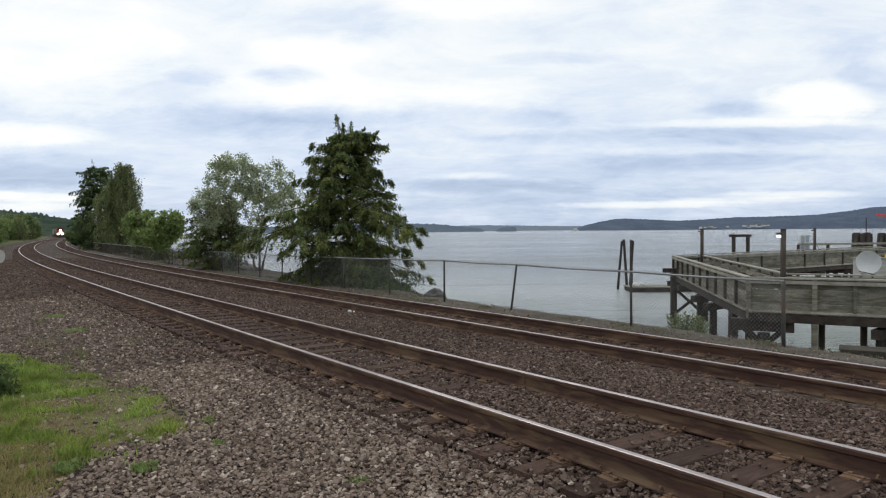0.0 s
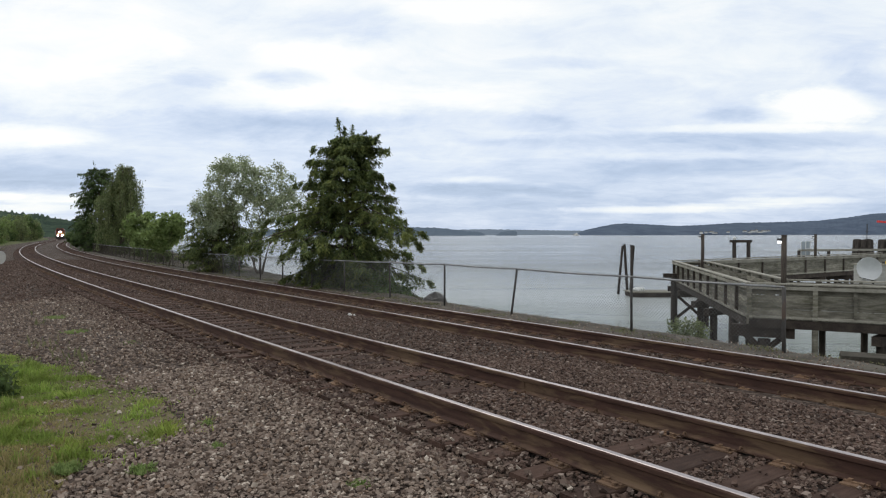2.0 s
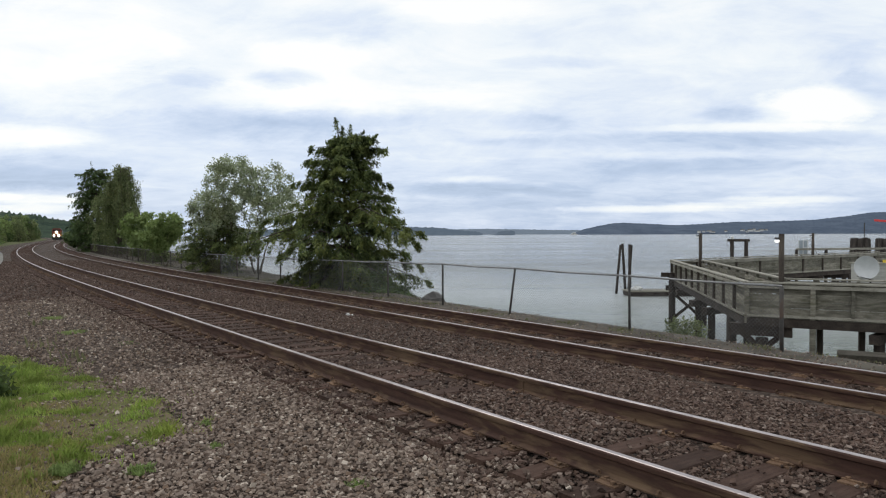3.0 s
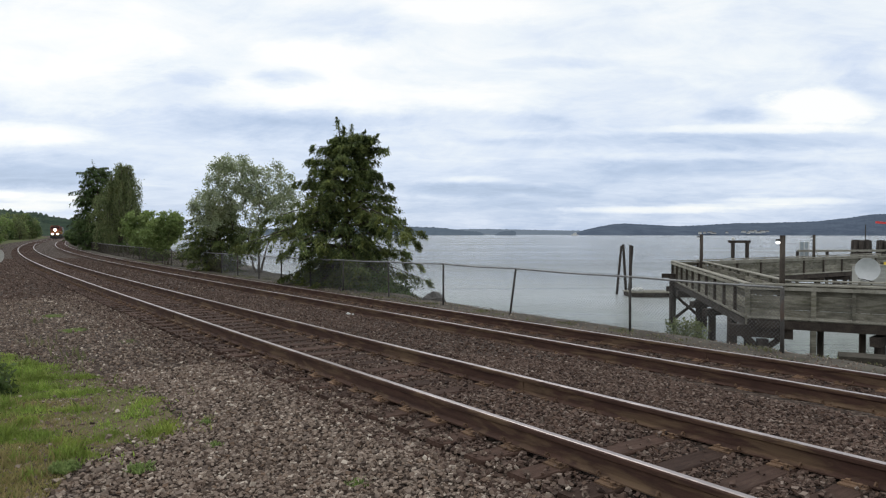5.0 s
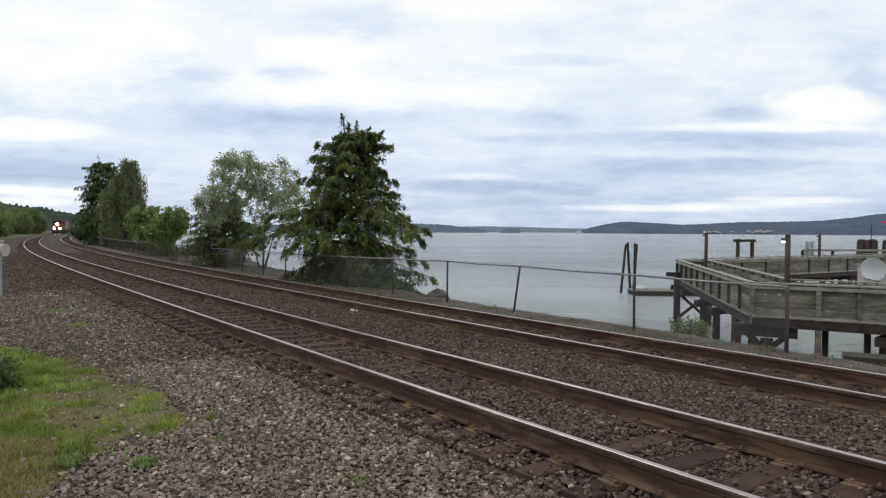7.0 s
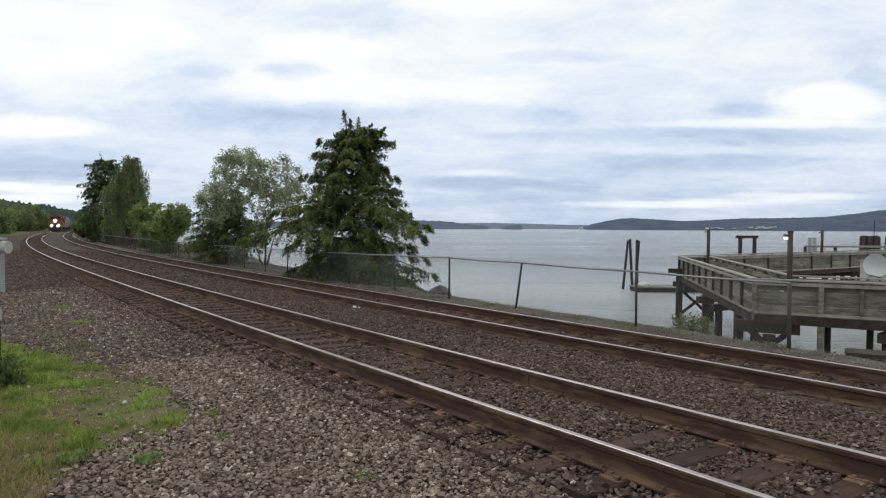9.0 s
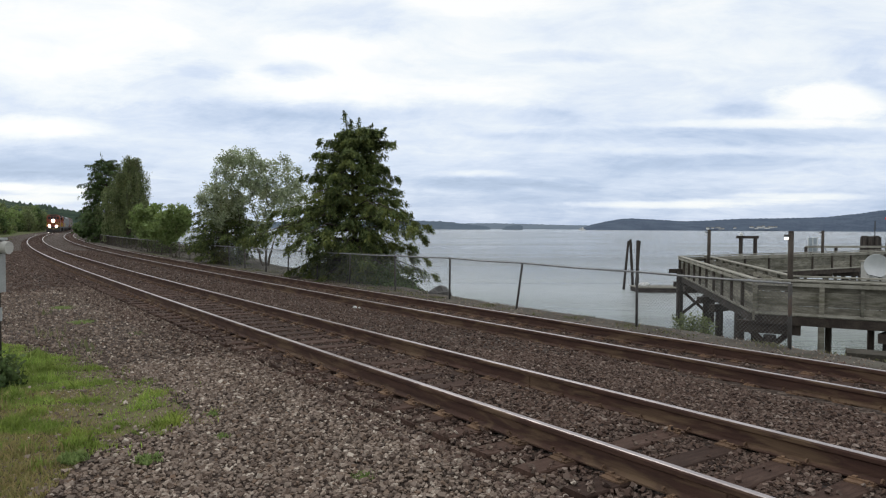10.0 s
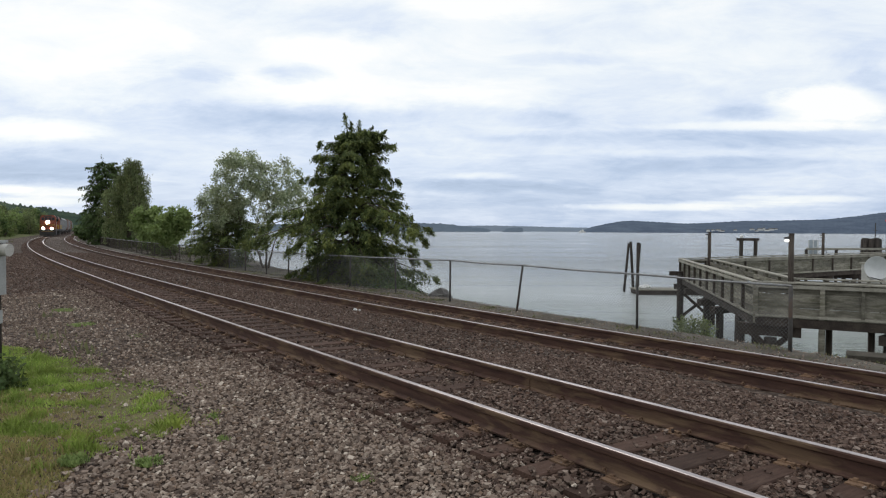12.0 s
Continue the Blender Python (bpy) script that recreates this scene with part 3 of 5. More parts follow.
def patch_edge(y):
    return np.interp(y, [-6, 2.0, 4.2, 5.0, 5.5, 6.1, 6.5, 6.9, 7.3, 7.9, 8.5, 9.4, 10.4, 13.0], [-2.9, -2.8, -2.75, -2.9, -3.0, -3.1, -2.9, -2.45, -2.8, -3.2, -3.85, -4.95, -6.4, -10.3])


def in_patch(x, y):
    """True on the weedy soil beside the ballast."""
    return (x < patch_edge(y) + 0.13 * np.sin(y * 7.0) + 0.08 * np.sin(y * 17.0 + 1) + 0.07 * np.sin(y * 29.0 + x * 11.0)) & (y < 12.8)


def scatter_stones(name, count, s_span, off_span, size, base, seed, near, far, material, label):
    rng = np.random.default_rng(seed)
    s, off = rng.uniform(*s_span, count), rng.uniform(*off_span, count)
    x, y = line_many(s, off)
    away = np.hypot(x, y)
    keep = (away > near) & (away < far) & (y > 1.5) & (np.abs(x) < 0.78 * y + 1.5)
    z = ground_z(s, off) + 0.004
    for centre, drop, phase in ((0.0, 0.0, 0.0), (TRACK_2, DROP_2, 0.21)):
        o = off - centre
        on = np.abs(o) < 1.3
        step = np.mod(s - TIE_FROM - phase + TIE_STEP / 2, TIE_STEP) - TIE_STEP / 2
        bed = drop - 0.196 - 0.024 * o
        tie = on & (np.abs(step) < 0.125) & (z < bed)
        keep &= ~(tie & (rng.random(count) > 0.05 + 0.07 * (np.abs(o) > 1.0)))
        keep &= ~(np.abs(np.abs(o) - 0.754) < 0.085)
        z = np.where(tie, drop - 0.185 - 0.024 * o, z)
        crib = on & (np.abs(step) >= 0.125)
        z = np.where(crib, np.maximum(z, drop - 0.236 - 0.024 * o + 0.03 * rng.random(count)), z)
    bare = np.exp(-((x + 4.5) / 0.5) ** 2 - ((y - 7.85) / 0.25) ** 2)
    keep &= ~(in_patch(x + rng.normal(0, 0.07, count), y) & (rng.random(count) > np.where(y < 6.3, 0.22, 0.15 + 0.30 * bare)))
    s, off, x, y, z = (a[keep] for a in (s, off, x, y, z))
    n = len(x)
    v, f = base
    r = size * np.exp(rng.normal(0, 0.30, n)).clip(0.5, 1.5) / 2
    stretch = rng.uniform(0.45, 1.3, (n, 1, 3)) * r[:, None, None]
    pts = v[None] * (1 + rng.uniform(-0.35, 0.25, (n, len(v), 1))) * stretch
    pts = np.einsum("nij,nkj->nki", turns(rng, n), pts)
    pts[:, :, 2] *= 0.8
    pts += np.stack([x, y, z + r * rng.uniform(-0.2, 0.55, n)], -1)[:, None]
    me = bpy.data.meshes.new(name)
    faces = (f[None] + (np.arange(n) * len(v))[:, None, None]).reshape(-1)
    me.vertices.add(n * len(v))
    me.vertices.foreach_set("co", pts.astype(np.float32).ravel())
    me.loops.add(len(faces))
    me.loops.foreach_set("vertex_index", faces.astype(np.int32))
    me.polygons.add(len(faces) // 3)
    me.polygons.foreach_set("loop_start", np.arange(len(faces) // 3, dtype=np.int32) * 3)
    me.materials.append(material)
    me.update()
    me.validate()
    me.shade_flat()
    return tagged(new(name, me), label, "gravel", kind="stuff")


GREY, RUSTY = "crushed grey and brown ballast stones", "rust-dusted ballast stones along the rails"
scatter_stones("ballast_gravel", 141000, (-3, 16), (-7.5, -1.15), 0.037, shard(), 3, 2.5, 10.5, M_STONE, GREY)
scatter_stones("track_gravel", 98000, (-3, 16), (-1.6, 3.0), 0.037, shard(), 6, 2.5, 10.5, M_RUSTSTONE, RUSTY)
scatter_stones("ballast_gravel", 59000, (0, 34), (-7.5, -1.3), 0.048, octa(), 4, 9.5, 24, M_STONE, GREY)
scatter_stones("track_gravel", 90000, (0, 34), (-1.9, 5.4), 0.048, octa(), 7, 9.5, 24, M_RUSTSTONE, RUSTY)
scatter_stones("track_gravel", 8000, (0, 34), (5.2, 6.25), 0.044, octa(), 10, 9.5, 26, M_RUSTSTONE, RUSTY)
scatter_stones("track_gravel", 50000, (16, 80), (-1.6, 6.2), 0.065, octa(), 5, 23, 60, M_RUSTSTONE, RUSTY)
scatter_stones("ballast_gravel", 45000, (16, 80), (-7.5, -1.3), 0.070, octa(), 9, 23, 60, M_RUSTSTONE, GREY)

scatter_stones("bank_pebbles", 9000, (-2, 34), (6.1, 8.4), 0.028, octa(), 12, 8.5, 30, M_STONE, "scattered small pebbles on the shore path")

# ---- weedy patch ----


def make_patch():
    rng = np.random.default_rng(8)
    shape = Shape()
    shares = (0.0, 0.3, 0.55, 0.75, 0.88, 0.95, 0.985, 1.0)
    ys = np.arange(-9.0, 13.01, 0.12)
    for y in ys:
        edge = float(patch_edge(y)) + 0.10 * noise.noise(Vector((0, y * 2.2, 1))) + 0.05
        for share in shares:
            x = -15 + (edge + 15) * share
            shape.v.append((x, y, ground_height(x, y) + (0.010 if share < 0.97 else 0.004 if share < 1 else -0.03)))
    w = len(shares)
    for r in range(len(ys) - 1):
        for c in range(w - 1):
            a = r * w + c
            shape.f.append((a, a + 1, a + w + 1, a + w))
    tagged(part("soil_patch", shape, M_DIRT, smooth=True), "brown mossy soil among the ballast", "ground", kind="structure")
    for name, material, count, tall, seed, label in (("grass", M_GRASS, 560000, 0.036, 1, "short bright green grass and weeds on the soil"),
                                                     ("dry_grass", M_STRAW, 330000, 0.036, 2, "dry straw-coloured grass stubble")):
        x, y = rng.uniform(-9.5, -2.1, count), rng.uniform(3.9, 12.5, count)
        seen = x > -0.73 * y - 0.3
        x, y = x[seen], y[seen]
        count = len(x)
        lush = np.array([noise.noise(Vector((a * 0.9, b * 0.9, 5.0))) for a, b in zip(x, y)])
        # lush along the ballast's edge, thin and dry farther in
        edge = patch_edge(y)
        inside = edge - x
        small = np.array([noise.noise(Vector((a * 3.1, b * 3.1, 9.0))) for a, b in zip(x, y)])
        good = 0.75 * lush + 0.55 * small + np.where(y > 6.35, 0.45 - 0.30 * np.clip(inside - 0.8, 0, 2), -0.16) + 0.32 * (y > 8.0)
        bare = np.exp(-((x + 4.5) / 0.45) ** 2 - ((y - 7.85) / 0.22) ** 2)
        good = good - 1.2 * bare
        for cx, cy, rx, ry in ((-3.7, 7.85, 0.55, 0.35), (-3.1, 7.15, 0.45, 0.22), (-2.8, 6.9, 0.40, 0.14), (-4.4, 8.5, 0.7, 0.3)):
            good = good + 0.8 * np.exp(-((x - cx) / rx) ** 2 - ((y - cy) / ry) ** 2)
        want = good > rng.uniform(-0.10, 0.45, count) if name == "grass" else (good < rng.uniform(-0.35, 0.45, count)) & (inside > 0.08)
        ok = in_patch(x + rng.normal(0.0, 0.20, count), y) & want & (x > -0.78 * y - 1.0)
        x, y = x[ok], y[ok]
        n = len(x)
        h = tall * np.exp(rng.normal(0, 0.4, n)) * (0.75 + 1.9 * np.clip(small[ok] + 0.35 * lush[ok], 0, 0.8))
        a, lean = rng.uniform(0, 6.283, n), rng.uniform(-0.6, 0.6, (n, 2)) * h[:, None]
        w = rng.uniform(0.003, 0.008, n)
        z = np.full(n, -0.33)
        foot = np.stack([x, y, z], -1)
        side = np.stack([np.cos(a) * w, np.sin(a) * w, 0 * a], -1)
        tip = foot + np.stack([lean[:, 0], lean[:, 1], h], -1)
        mid = foot + np.stack([lean[:, 0] * 0.35, lean[:, 1] * 0.35, h * 0.6], -1)
        tris = np.stack([foot - side, foot + side, mid + side * 0.8, tip, mid - side * 0.8], 1)
        tagged(new(name, cloud_mesh(name, material, tris, 5)), label, "grass", kind="stuff")


make_patch()


def weed_tufts():
    rng = np.random.default_rng(14)
    for x, y, r, n in ((-0.67, 5.22, 0.12, 500), (-3.16, 5.62, 0.17, 420), (-2.52, 5.60, 0.15, 260), (-2.45, 6.94, 0.10, 260), (-2.1, 6.2, 0.10, 130), (-5.6, 12.2, 0.30, 700), (-7.4, 13.6, 0.35, 700), (-9.2, 16.0, 0.4, 800), (-8.6, 18.5, 0.4, 600)):
        a = rng.uniform(0, 6.283, n)
        d = r * rng.uniform(0, 1, n) ** 0.7 * (0.75 + 0.25 * np.sin(3 * a + x) * np.sin(2 * a + y))
        foot = np.stack([x + np.cos(a) * d, y + np.sin(a) * d, np.full(n, -0.30)], -1)
        h = rng.uniform(0.02, 0.06, n)
        side = np.stack([np.cos(a + 1.5), np.sin(a + 1.5), 0 * a], -1) * 0.007
        tip = foot + np.stack([rng.normal(0, 0.02, n), rng.normal(0, 0.02, n), h], -1)
        mid = foot * 0.4 + tip * 0.6
        tagged(new("weed_tuft", cloud_mesh("weed_tuft", M_LEAF3, np.stack([foot - side, foot + side, mid + side, tip, mid - side], 1), 5)), "small green weed tuft among the ballast", "weed", "weed tufts")


weed_tufts()


def verge_grass():
    """Thin weeds along the land-side verge."""
    rng = np.random.default_rng(15)
    n = 130000
    s, off = rng.uniform(14, 120, n), rng.uniform(-10.5, -2.9, n)
    x, y = line_many(s, off)
    thick = np.array([noise.noise(Vector((a * 0.5, b * 0.5, 2.0))) for a, b in zip(x, y)])
    ok = (thick + 0.10 * (-4.6 - off) > rng.uniform(0.05, 0.6, n)) & (x > -0.73 * y - 1)
    s, off, x, y = s[ok], off[ok], x[ok], y[ok]
    n = len(x)
    a = rng.uniform(0, 6.283, n)
    foot = np.stack([x, y, ground_z(s, off)], -1)
    side = np.stack([np.cos(a), np.sin(a), 0 * a], -1) * rng.uniform(0.008, 0.02, n)[:, None]
    tip = foot + np.stack([rng.normal(0, 0.04, n), rng.normal(0, 0.04, n), rng.uniform(0.04, 0.16, n)], -1)
    mid = foot * 0.4 + tip * 0.6
    tagged(new("verge_grass", cloud_mesh("verge_grass", M_DUSTY, np.stack([foot - side, foot + side, mid + side, tip, mid - side], 1), 5)), "thin olive weeds along the railway verge", "grass", kind="stuff")


verge_grass()


def path_grass():
    """Short dusty tufts along the foot of the fence."""
    rng = np.random.default_rng(16)
    n = 26000
    s, off = rng.uniform(4, 60, n), 6.95 + rng.normal(0, 0.42, n)
    thick = np.array([noise.noise(Vector((a * 1.3, b * 1.6, 4.0))) for a, b in zip(s, off)])
    ok = (thick > rng.uniform(0.05, 0.5, n)) & (off > 6.3)
    s, off = s[ok], off[ok]
    x, y = line_many(s, off)
    n = len(x)
    a = rng.uniform(0, 6.283, n)
    foot = np.stack([x, y, ground_z(s, off)], -1)
    side = np.stack([np.cos(a), np.sin(a), 0 * a], -1) * rng.uniform(0.006, 0.014, n)[:, None]
    tip = foot + np.stack([rng.normal(0, 0.03, n), rng.normal(0, 0.03, n), rng.uniform(0.015, 0.055, n)], -1)
    mid = foot * 0.4 + tip * 0.6
    tagged(new("path_grass", cloud_mesh("path_grass", M_DUSTY, np.stack([foot - side, foot + side, mid + side, tip, mid - side], 1), 5)), "short dusty grass tufts along the fence's foot", "grass", kind="stuff")


path_grass()


def leaf_array(rng, centres, size, droop=0.3, slim=0.45, along=None):
    """Diamond leaves round the given centres; along: the way that they point, if not any way."""
    n = len(centres)
    size = np.broadcast_to(size, n) * np.exp(rng.normal(0, 0.25, n))
    out = rng.normal(size=(n, 3))
    if along is not None:
        out = out * 0.45 + along
    out[:, 2] -= droop * (2 if along is None else 1)
    out /= np.linalg.norm(out, axis=1)[:, None]
    side = np.cross(out, rng.normal(size=(n, 3)) * (1.0 if along is None else 0.35) + np.array([0, 0, 0.0 if along is None else 1.0]))
    side /= np.linalg.norm(side, axis=1)[:, None] + 1e-9
    a = centres - out * size[:, None] * 0.5
    c = centres + out * size[:, None] * 0.5
    b = centres + side * (size * slim)[:, None] * 0.5
    d = centres - side * (size * slim)[:, None] * 0.5
    return np.stack([a, b, c, d], 1)


# ---- trees ----


def cedar(base, height, widths, leaves, seed, label, size=0.16, material=None, leaders=3):
    """A conifer with tiers of drooping sprays. widths: (height share, reach to one side, reach to the other)."""
    rng = np.random.default_rng(seed)
    tree = thing("conifer_tree", label, "tree", Matrix.Translation(base))
    trunk = Shape().rod([(0, 0, -0.3), (0.05, 0, height * 0.3), (-0.05, 0.04, height * 0.6), (-0.1, 0, height * 0.97)],
                        [height * 0.022, height * 0.017, height * 0.010, 0.012], 9)
    part("trunk", trunk, M_BARK, tree, smooth=True)
    hs, ls, rs = (np.array(c) for c in zip(*widths))
    boughs, centres, ways = Shape(), [], []
    count = int(52 + height * 23)
    tiers = max(9, int(height / 0.44))
    share = np.sort(rng.integers(0, tiers, count) / tiers + rng.normal(0, 0.10 / tiers, count))
    share = np.clip(hs[0] + share * (1.0 - hs[0]), hs[0], 0.99)
    per = leaves // count
    for k, h in enumerate(share):
        az = k * 2.399 + rng.uniform(-0.5, 0.5)
        left, right = np.interp(h, hs, ls), np.interp(h, hs, rs)
        c = math.cos(az)
        reach = (left if c < 0 else right) * abs(c) + (left + right) / 2 * (1 - abs(c))
        reach *= rng.choice([rng.uniform(0.45, 0.8), rng.uniform(0.85, 1.15)])
        z0 = h * height
        droop = 0.06 + 0.26 * (1 - h)
        tip = np.array([math.cos(az) * reach, math.sin(az) * reach, z0 - reach * droop + (0.12 * reach if h < 0.85 else 0.22 * reach)])
        root = np.array([-0.05 * h, 0, z0])
        mid = (root + tip) / 2 + np.array([0, 0, reach * 0.12])
        boughs.rod([root, mid, tip], [0.012 + 0.010 * reach, 0.008 + 0.005 * reach, 0.004], 4, False)
        m = max(60, int(per * (0.30 + reach / max(ls.max(), rs.max()) * 1.3)))
        across = np.array([-math.sin(az), math.cos(az), 0.0])
        outward = np.array([math.cos(az), math.sin(az), 0.0])
        # side sprays leave the bough left and right and hang down at their ends
        sprays = 15
        at_u = rng.beta(1.8, 1.0, sprays)
        long_ = (0.22 + 0.26 * reach) * (1.25 - at_u) * rng.uniform(0.6, 1.2, sprays) + 0.06
        sign = np.where(np.arange(sprays) % 2, 1.0, -1.0)
        pick = rng.integers(0, sprays, m)
        u, w = at_u[pick], rng.uniform(0, 1, m) ** 0.8
        spine = ((1 - u) ** 2)[:, None] * root + (2 * u * (1 - u))[:, None] * mid + (u ** 2)[:, None] * tip
        reachw = (long_[pick] * w)[:, None]
        pts = spine + reachw * (sign[pick][:, None] * across * 0.75 + outward * 0.55) + rng.normal(0, 0.045, (m, 3))
        pts[:, 2] -= (0.75 * w ** 2 * long_[pick]) + np.abs(rng.normal(0, 0.05, m))
        centres.append(pts)
        ways.append(sign[pick][:, None] * across * 0.6 + outward * 0.7)
    # upright leaders give the top its ragged outline
    for k in range(leaders):
        x0 = float(np.interp(k, [0, max(1, leaders - 1)], [-0.30, 1.0])) * rs[-3] * 0.95
        root = np.array([x0 * 0.4, float(rng.normal(0, 0.15)), height * 0.86])
        tip = np.array([x0, root[1] + float(rng.normal(0, 0.15)), height * (1.08 - 0.11 * k / max(1, leaders - 1) - 0.045 * (k % 2)) + float(rng.uniform(-0.08, 0.08))])
        boughs.rod([root, (root + tip) / 2, tip], [0.03, 0.02, 0.006], 4, False)
        m = per // 3
        u = rng.uniform(0.1, 1, m)
        pts = root + (tip - root) * u[:, None] + rng.normal(0, 0.028 * height, (m, 3)) * (1.10 - u)[:, None] * np.array([1, 1, 0.6])
        centres.append(pts)
        ways.append(np.tile([0.4, 0.0, 0.5], (m, 1)) + rng.normal(0, 0.5, (m, 3)))
    tagged(part("branchwork", boughs, M_BARK, tree), kind="stuff")
    centres = np.concatenate(centres)
    me = cloud_mesh("crown", material or M_CEDAR, leaf_array(rng, centres, size, 0.62, 0.34, np.concatenate(ways)), 4)
    tagged(part("crown", me, None, tree), kind="stuff")
    return tree


def broadleaf(base, height, spread, leaves, seed, label, size=0.13, material=None, stems=3, clump=0.42, low=0.35, name="broadleaf_tree", squash=1.0):
    """A many-limbed tree; the leaves sit in clumps at the ends of the twigs."""
    rng = np.random.default_rng(seed)
    tree = thing(name, label, "shrub" if name == "shrub" else "tree", Matrix.Translation(base))
    limbs, tips = Shape(), []
    for k in range(stems):
        az = k * 2.4 + rng.uniform(-0.4, 0.4)
        foot = np.array([math.cos(az) * 0.10 * (stems > 1), math.sin(az) * 0.10 * (stems > 1), -0.3])
        fork = foot + np.array([math.cos(az) * spread * 0.16, math.sin(az) * spread * 0.16, 0.3 + height * rng.uniform(low * 0.75, low * 1.15)])
        part("trunk", Shape().rod([foot, (foot + fork) / 2 + rng.normal(0, 0.03, 3), fork], [height * 0.0135, height * 0.011, height * 0.009], 8), M_BARK, tree, smooth=True)
        for j in range(max(4, 18 // stems)):
            b = az + rng.normal(0, 1.25) if stems > 1 else j * 2.4
            up = rng.uniform(low, 1.0)
            wide = spread * math.sin(math.pi * min(1, 0.18 + 0.80 * (up - low * 0.4) / (1.05 - low * 0.4))) ** 0.8 * rng.uniform(0.55, 1.05)
            end = np.array([math.cos(b) * wide, math.sin(b) * wide, up * height])
            mid = fork * 0.55 + end * 0.45 + rng.normal(0, 0.12 * spread / 2, 3) + np.array([0, 0, 0.05 * height])
            limbs.rod([fork, mid, end], [height * 0.007, height * 0.0045, height * 0.002], 5, False)
            tips.append(end)
            for _ in range(5 if leaves > 4000 else 2):
                w = rng.uniform(0.25, 1.0)
                spot = mid * (1 - w) + end * w
                twig = spot + rng.normal(0, 0.20 * spread * 0.6, 3)
                limbs.rod([spot, (spot + twig) / 2 + rng.normal(0, 0.03, 3), twig], [height * 0.003, height * 0.002, height * 0.001], 4, False)
                tips.append(twig)
    tagged(part("branchwork", limbs, M_BARK, tree), kind="stuff")
    tips = np.array(tips)
    weight = 0.08 + rng.uniform(0.0, 1.0, len(tips)) ** 2
    pick = rng.choice(len(tips), leaves, p=weight / weight.sum())
    centres = tips[pick] + np.clip(rng.normal(0, clump * 0.5, (leaves, 3)), -clump, clump) * np.array([1, 1, 0.75 * squash])
    centres[:, 2] = np.maximum(centres[:, 2], 0.05)
    me = cloud_mesh("crown", material or M_LEAF, leaf_array(rng, centres, size, 0.25, 0.6), 4)
    tagged(part("crown", me, None, tree), kind="stuff")
    return tree


def spreading_tree(base, stems, masses, shoots, leaves, seed, label, size=0.11, material=None):
    """A many-stemmed tree grown shoot by shoot into its leaf masses. stems: (lean x, lean y, fork height); masses: (centre, radii, share of the shoots, leafiness)."""
    rng = np.random.default_rng(seed)
    tree = thing("broadleaf_tree", label, "tree", Matrix.Translation(base))
    places, above, run = [], [], []
    for lean_x, lean_y, tall in stems:
        foot = np.array([lean_x * 0.12, lean_y * 0.12, -0.3])
        for k in range(7):
            u = k / 6
            p = foot + np.array([lean_x * u ** 1.4, lean_y * u ** 1.4, (tall + 0.3) * u]) + (rng.normal(0, 0.025, 3) if 0 < k else 0)
            above.append(len(places) - 1 if k else -1)
            run.append(u * tall)
            places.append(p)
    trunk_end = len(places)
    ends = []
    for centre, radii, share, leafy in masses:
        for _ in range(int(shoots * share)):
            d = rng.normal(size=3)
            d /= np.linalg.norm(d)
            ends.append((np.array(centre) + np.array(radii) * d * rng.uniform(0.15, 1.0) ** 0.5, leafy))
    ends.sort(key=lambda e: float(np.linalg.norm(e[0] - np.array([0, 0, stems[0][2] * 0.7]))))
    bunches = []
    for end, leafy in ends:
        arr = np.array(places)
        gap = end - arr
        cost = np.linalg.norm(gap, axis=1) + 0.22 * np.array(run) + np.maximum(0, -gap[:, 2]) * 1.6 + (arr[:, 2] < 0.8) * 3.0
        k = int(np.argmin(cost))
        start, far = places[k], float(np.linalg.norm(gap[k]))
        steps = max(2, int(far / 0.30))
        last = k
        for q in range(1, steps + 1):
            u = q / steps
            p = start + (end - start) * u + np.array([0, 0, 0.16 * far * math.sin(math.pi * u) * 0.6]) + rng.normal(0, 0.030, 3)
            above.append(last)
            run.append(run[last] + far / steps)
            last = len(places)
            places.append(p)
            if u > 0.45:
                bunches.append((p, leafy * (0.5 + u)))
    load = np.zeros(len(places))
    for k in range(len(places) - 1, -1, -1):
        load[k] = max(load[k], 1.0)
        if above[k] >= 0:
            load[above[k]] += load[k]
    thick = np.minimum(0.0062 * load ** 0.38, 0.13)
    limbs = Shape()
    for first in range(0, trunk_end, 7):
        part("trunk", Shape().rod([places[first + k] for k in range(7)], [max(0.095 - 0.012 * k, float(thick[first + k]) * 0.9) for k in range(7)], 9), M_BARK, tree, smooth=True)
    for k in range(trunk_end, len(places)):
        limbs.rod([places[above[k]], places[k]], [min(float(thick[above[k]]), float(thick[k]) * 1.25), float(thick[k])], 5, False)
    tagged(part("branchwork", limbs, M_BARK, tree), kind="stuff")
    spots = np.array([b[0] for b in bunches])
    weight = np.array([b[1] for b in bunches]) * rng.uniform(0.0, 1.0, len(bunches)) ** 1.7
    pick = rng.choice(len(spots), leaves, p=weight / weight.sum())
    centres = spots[pick] + rng.normal(0, 0.13, (leaves, 3))
    me = cloud_mesh("crown", material or M_LEAF, leaf_array(rng, centres, size, 0.2, 0.62), 4)
    tagged(part("crown", me, None, tree), kind="stuff")
    return tree


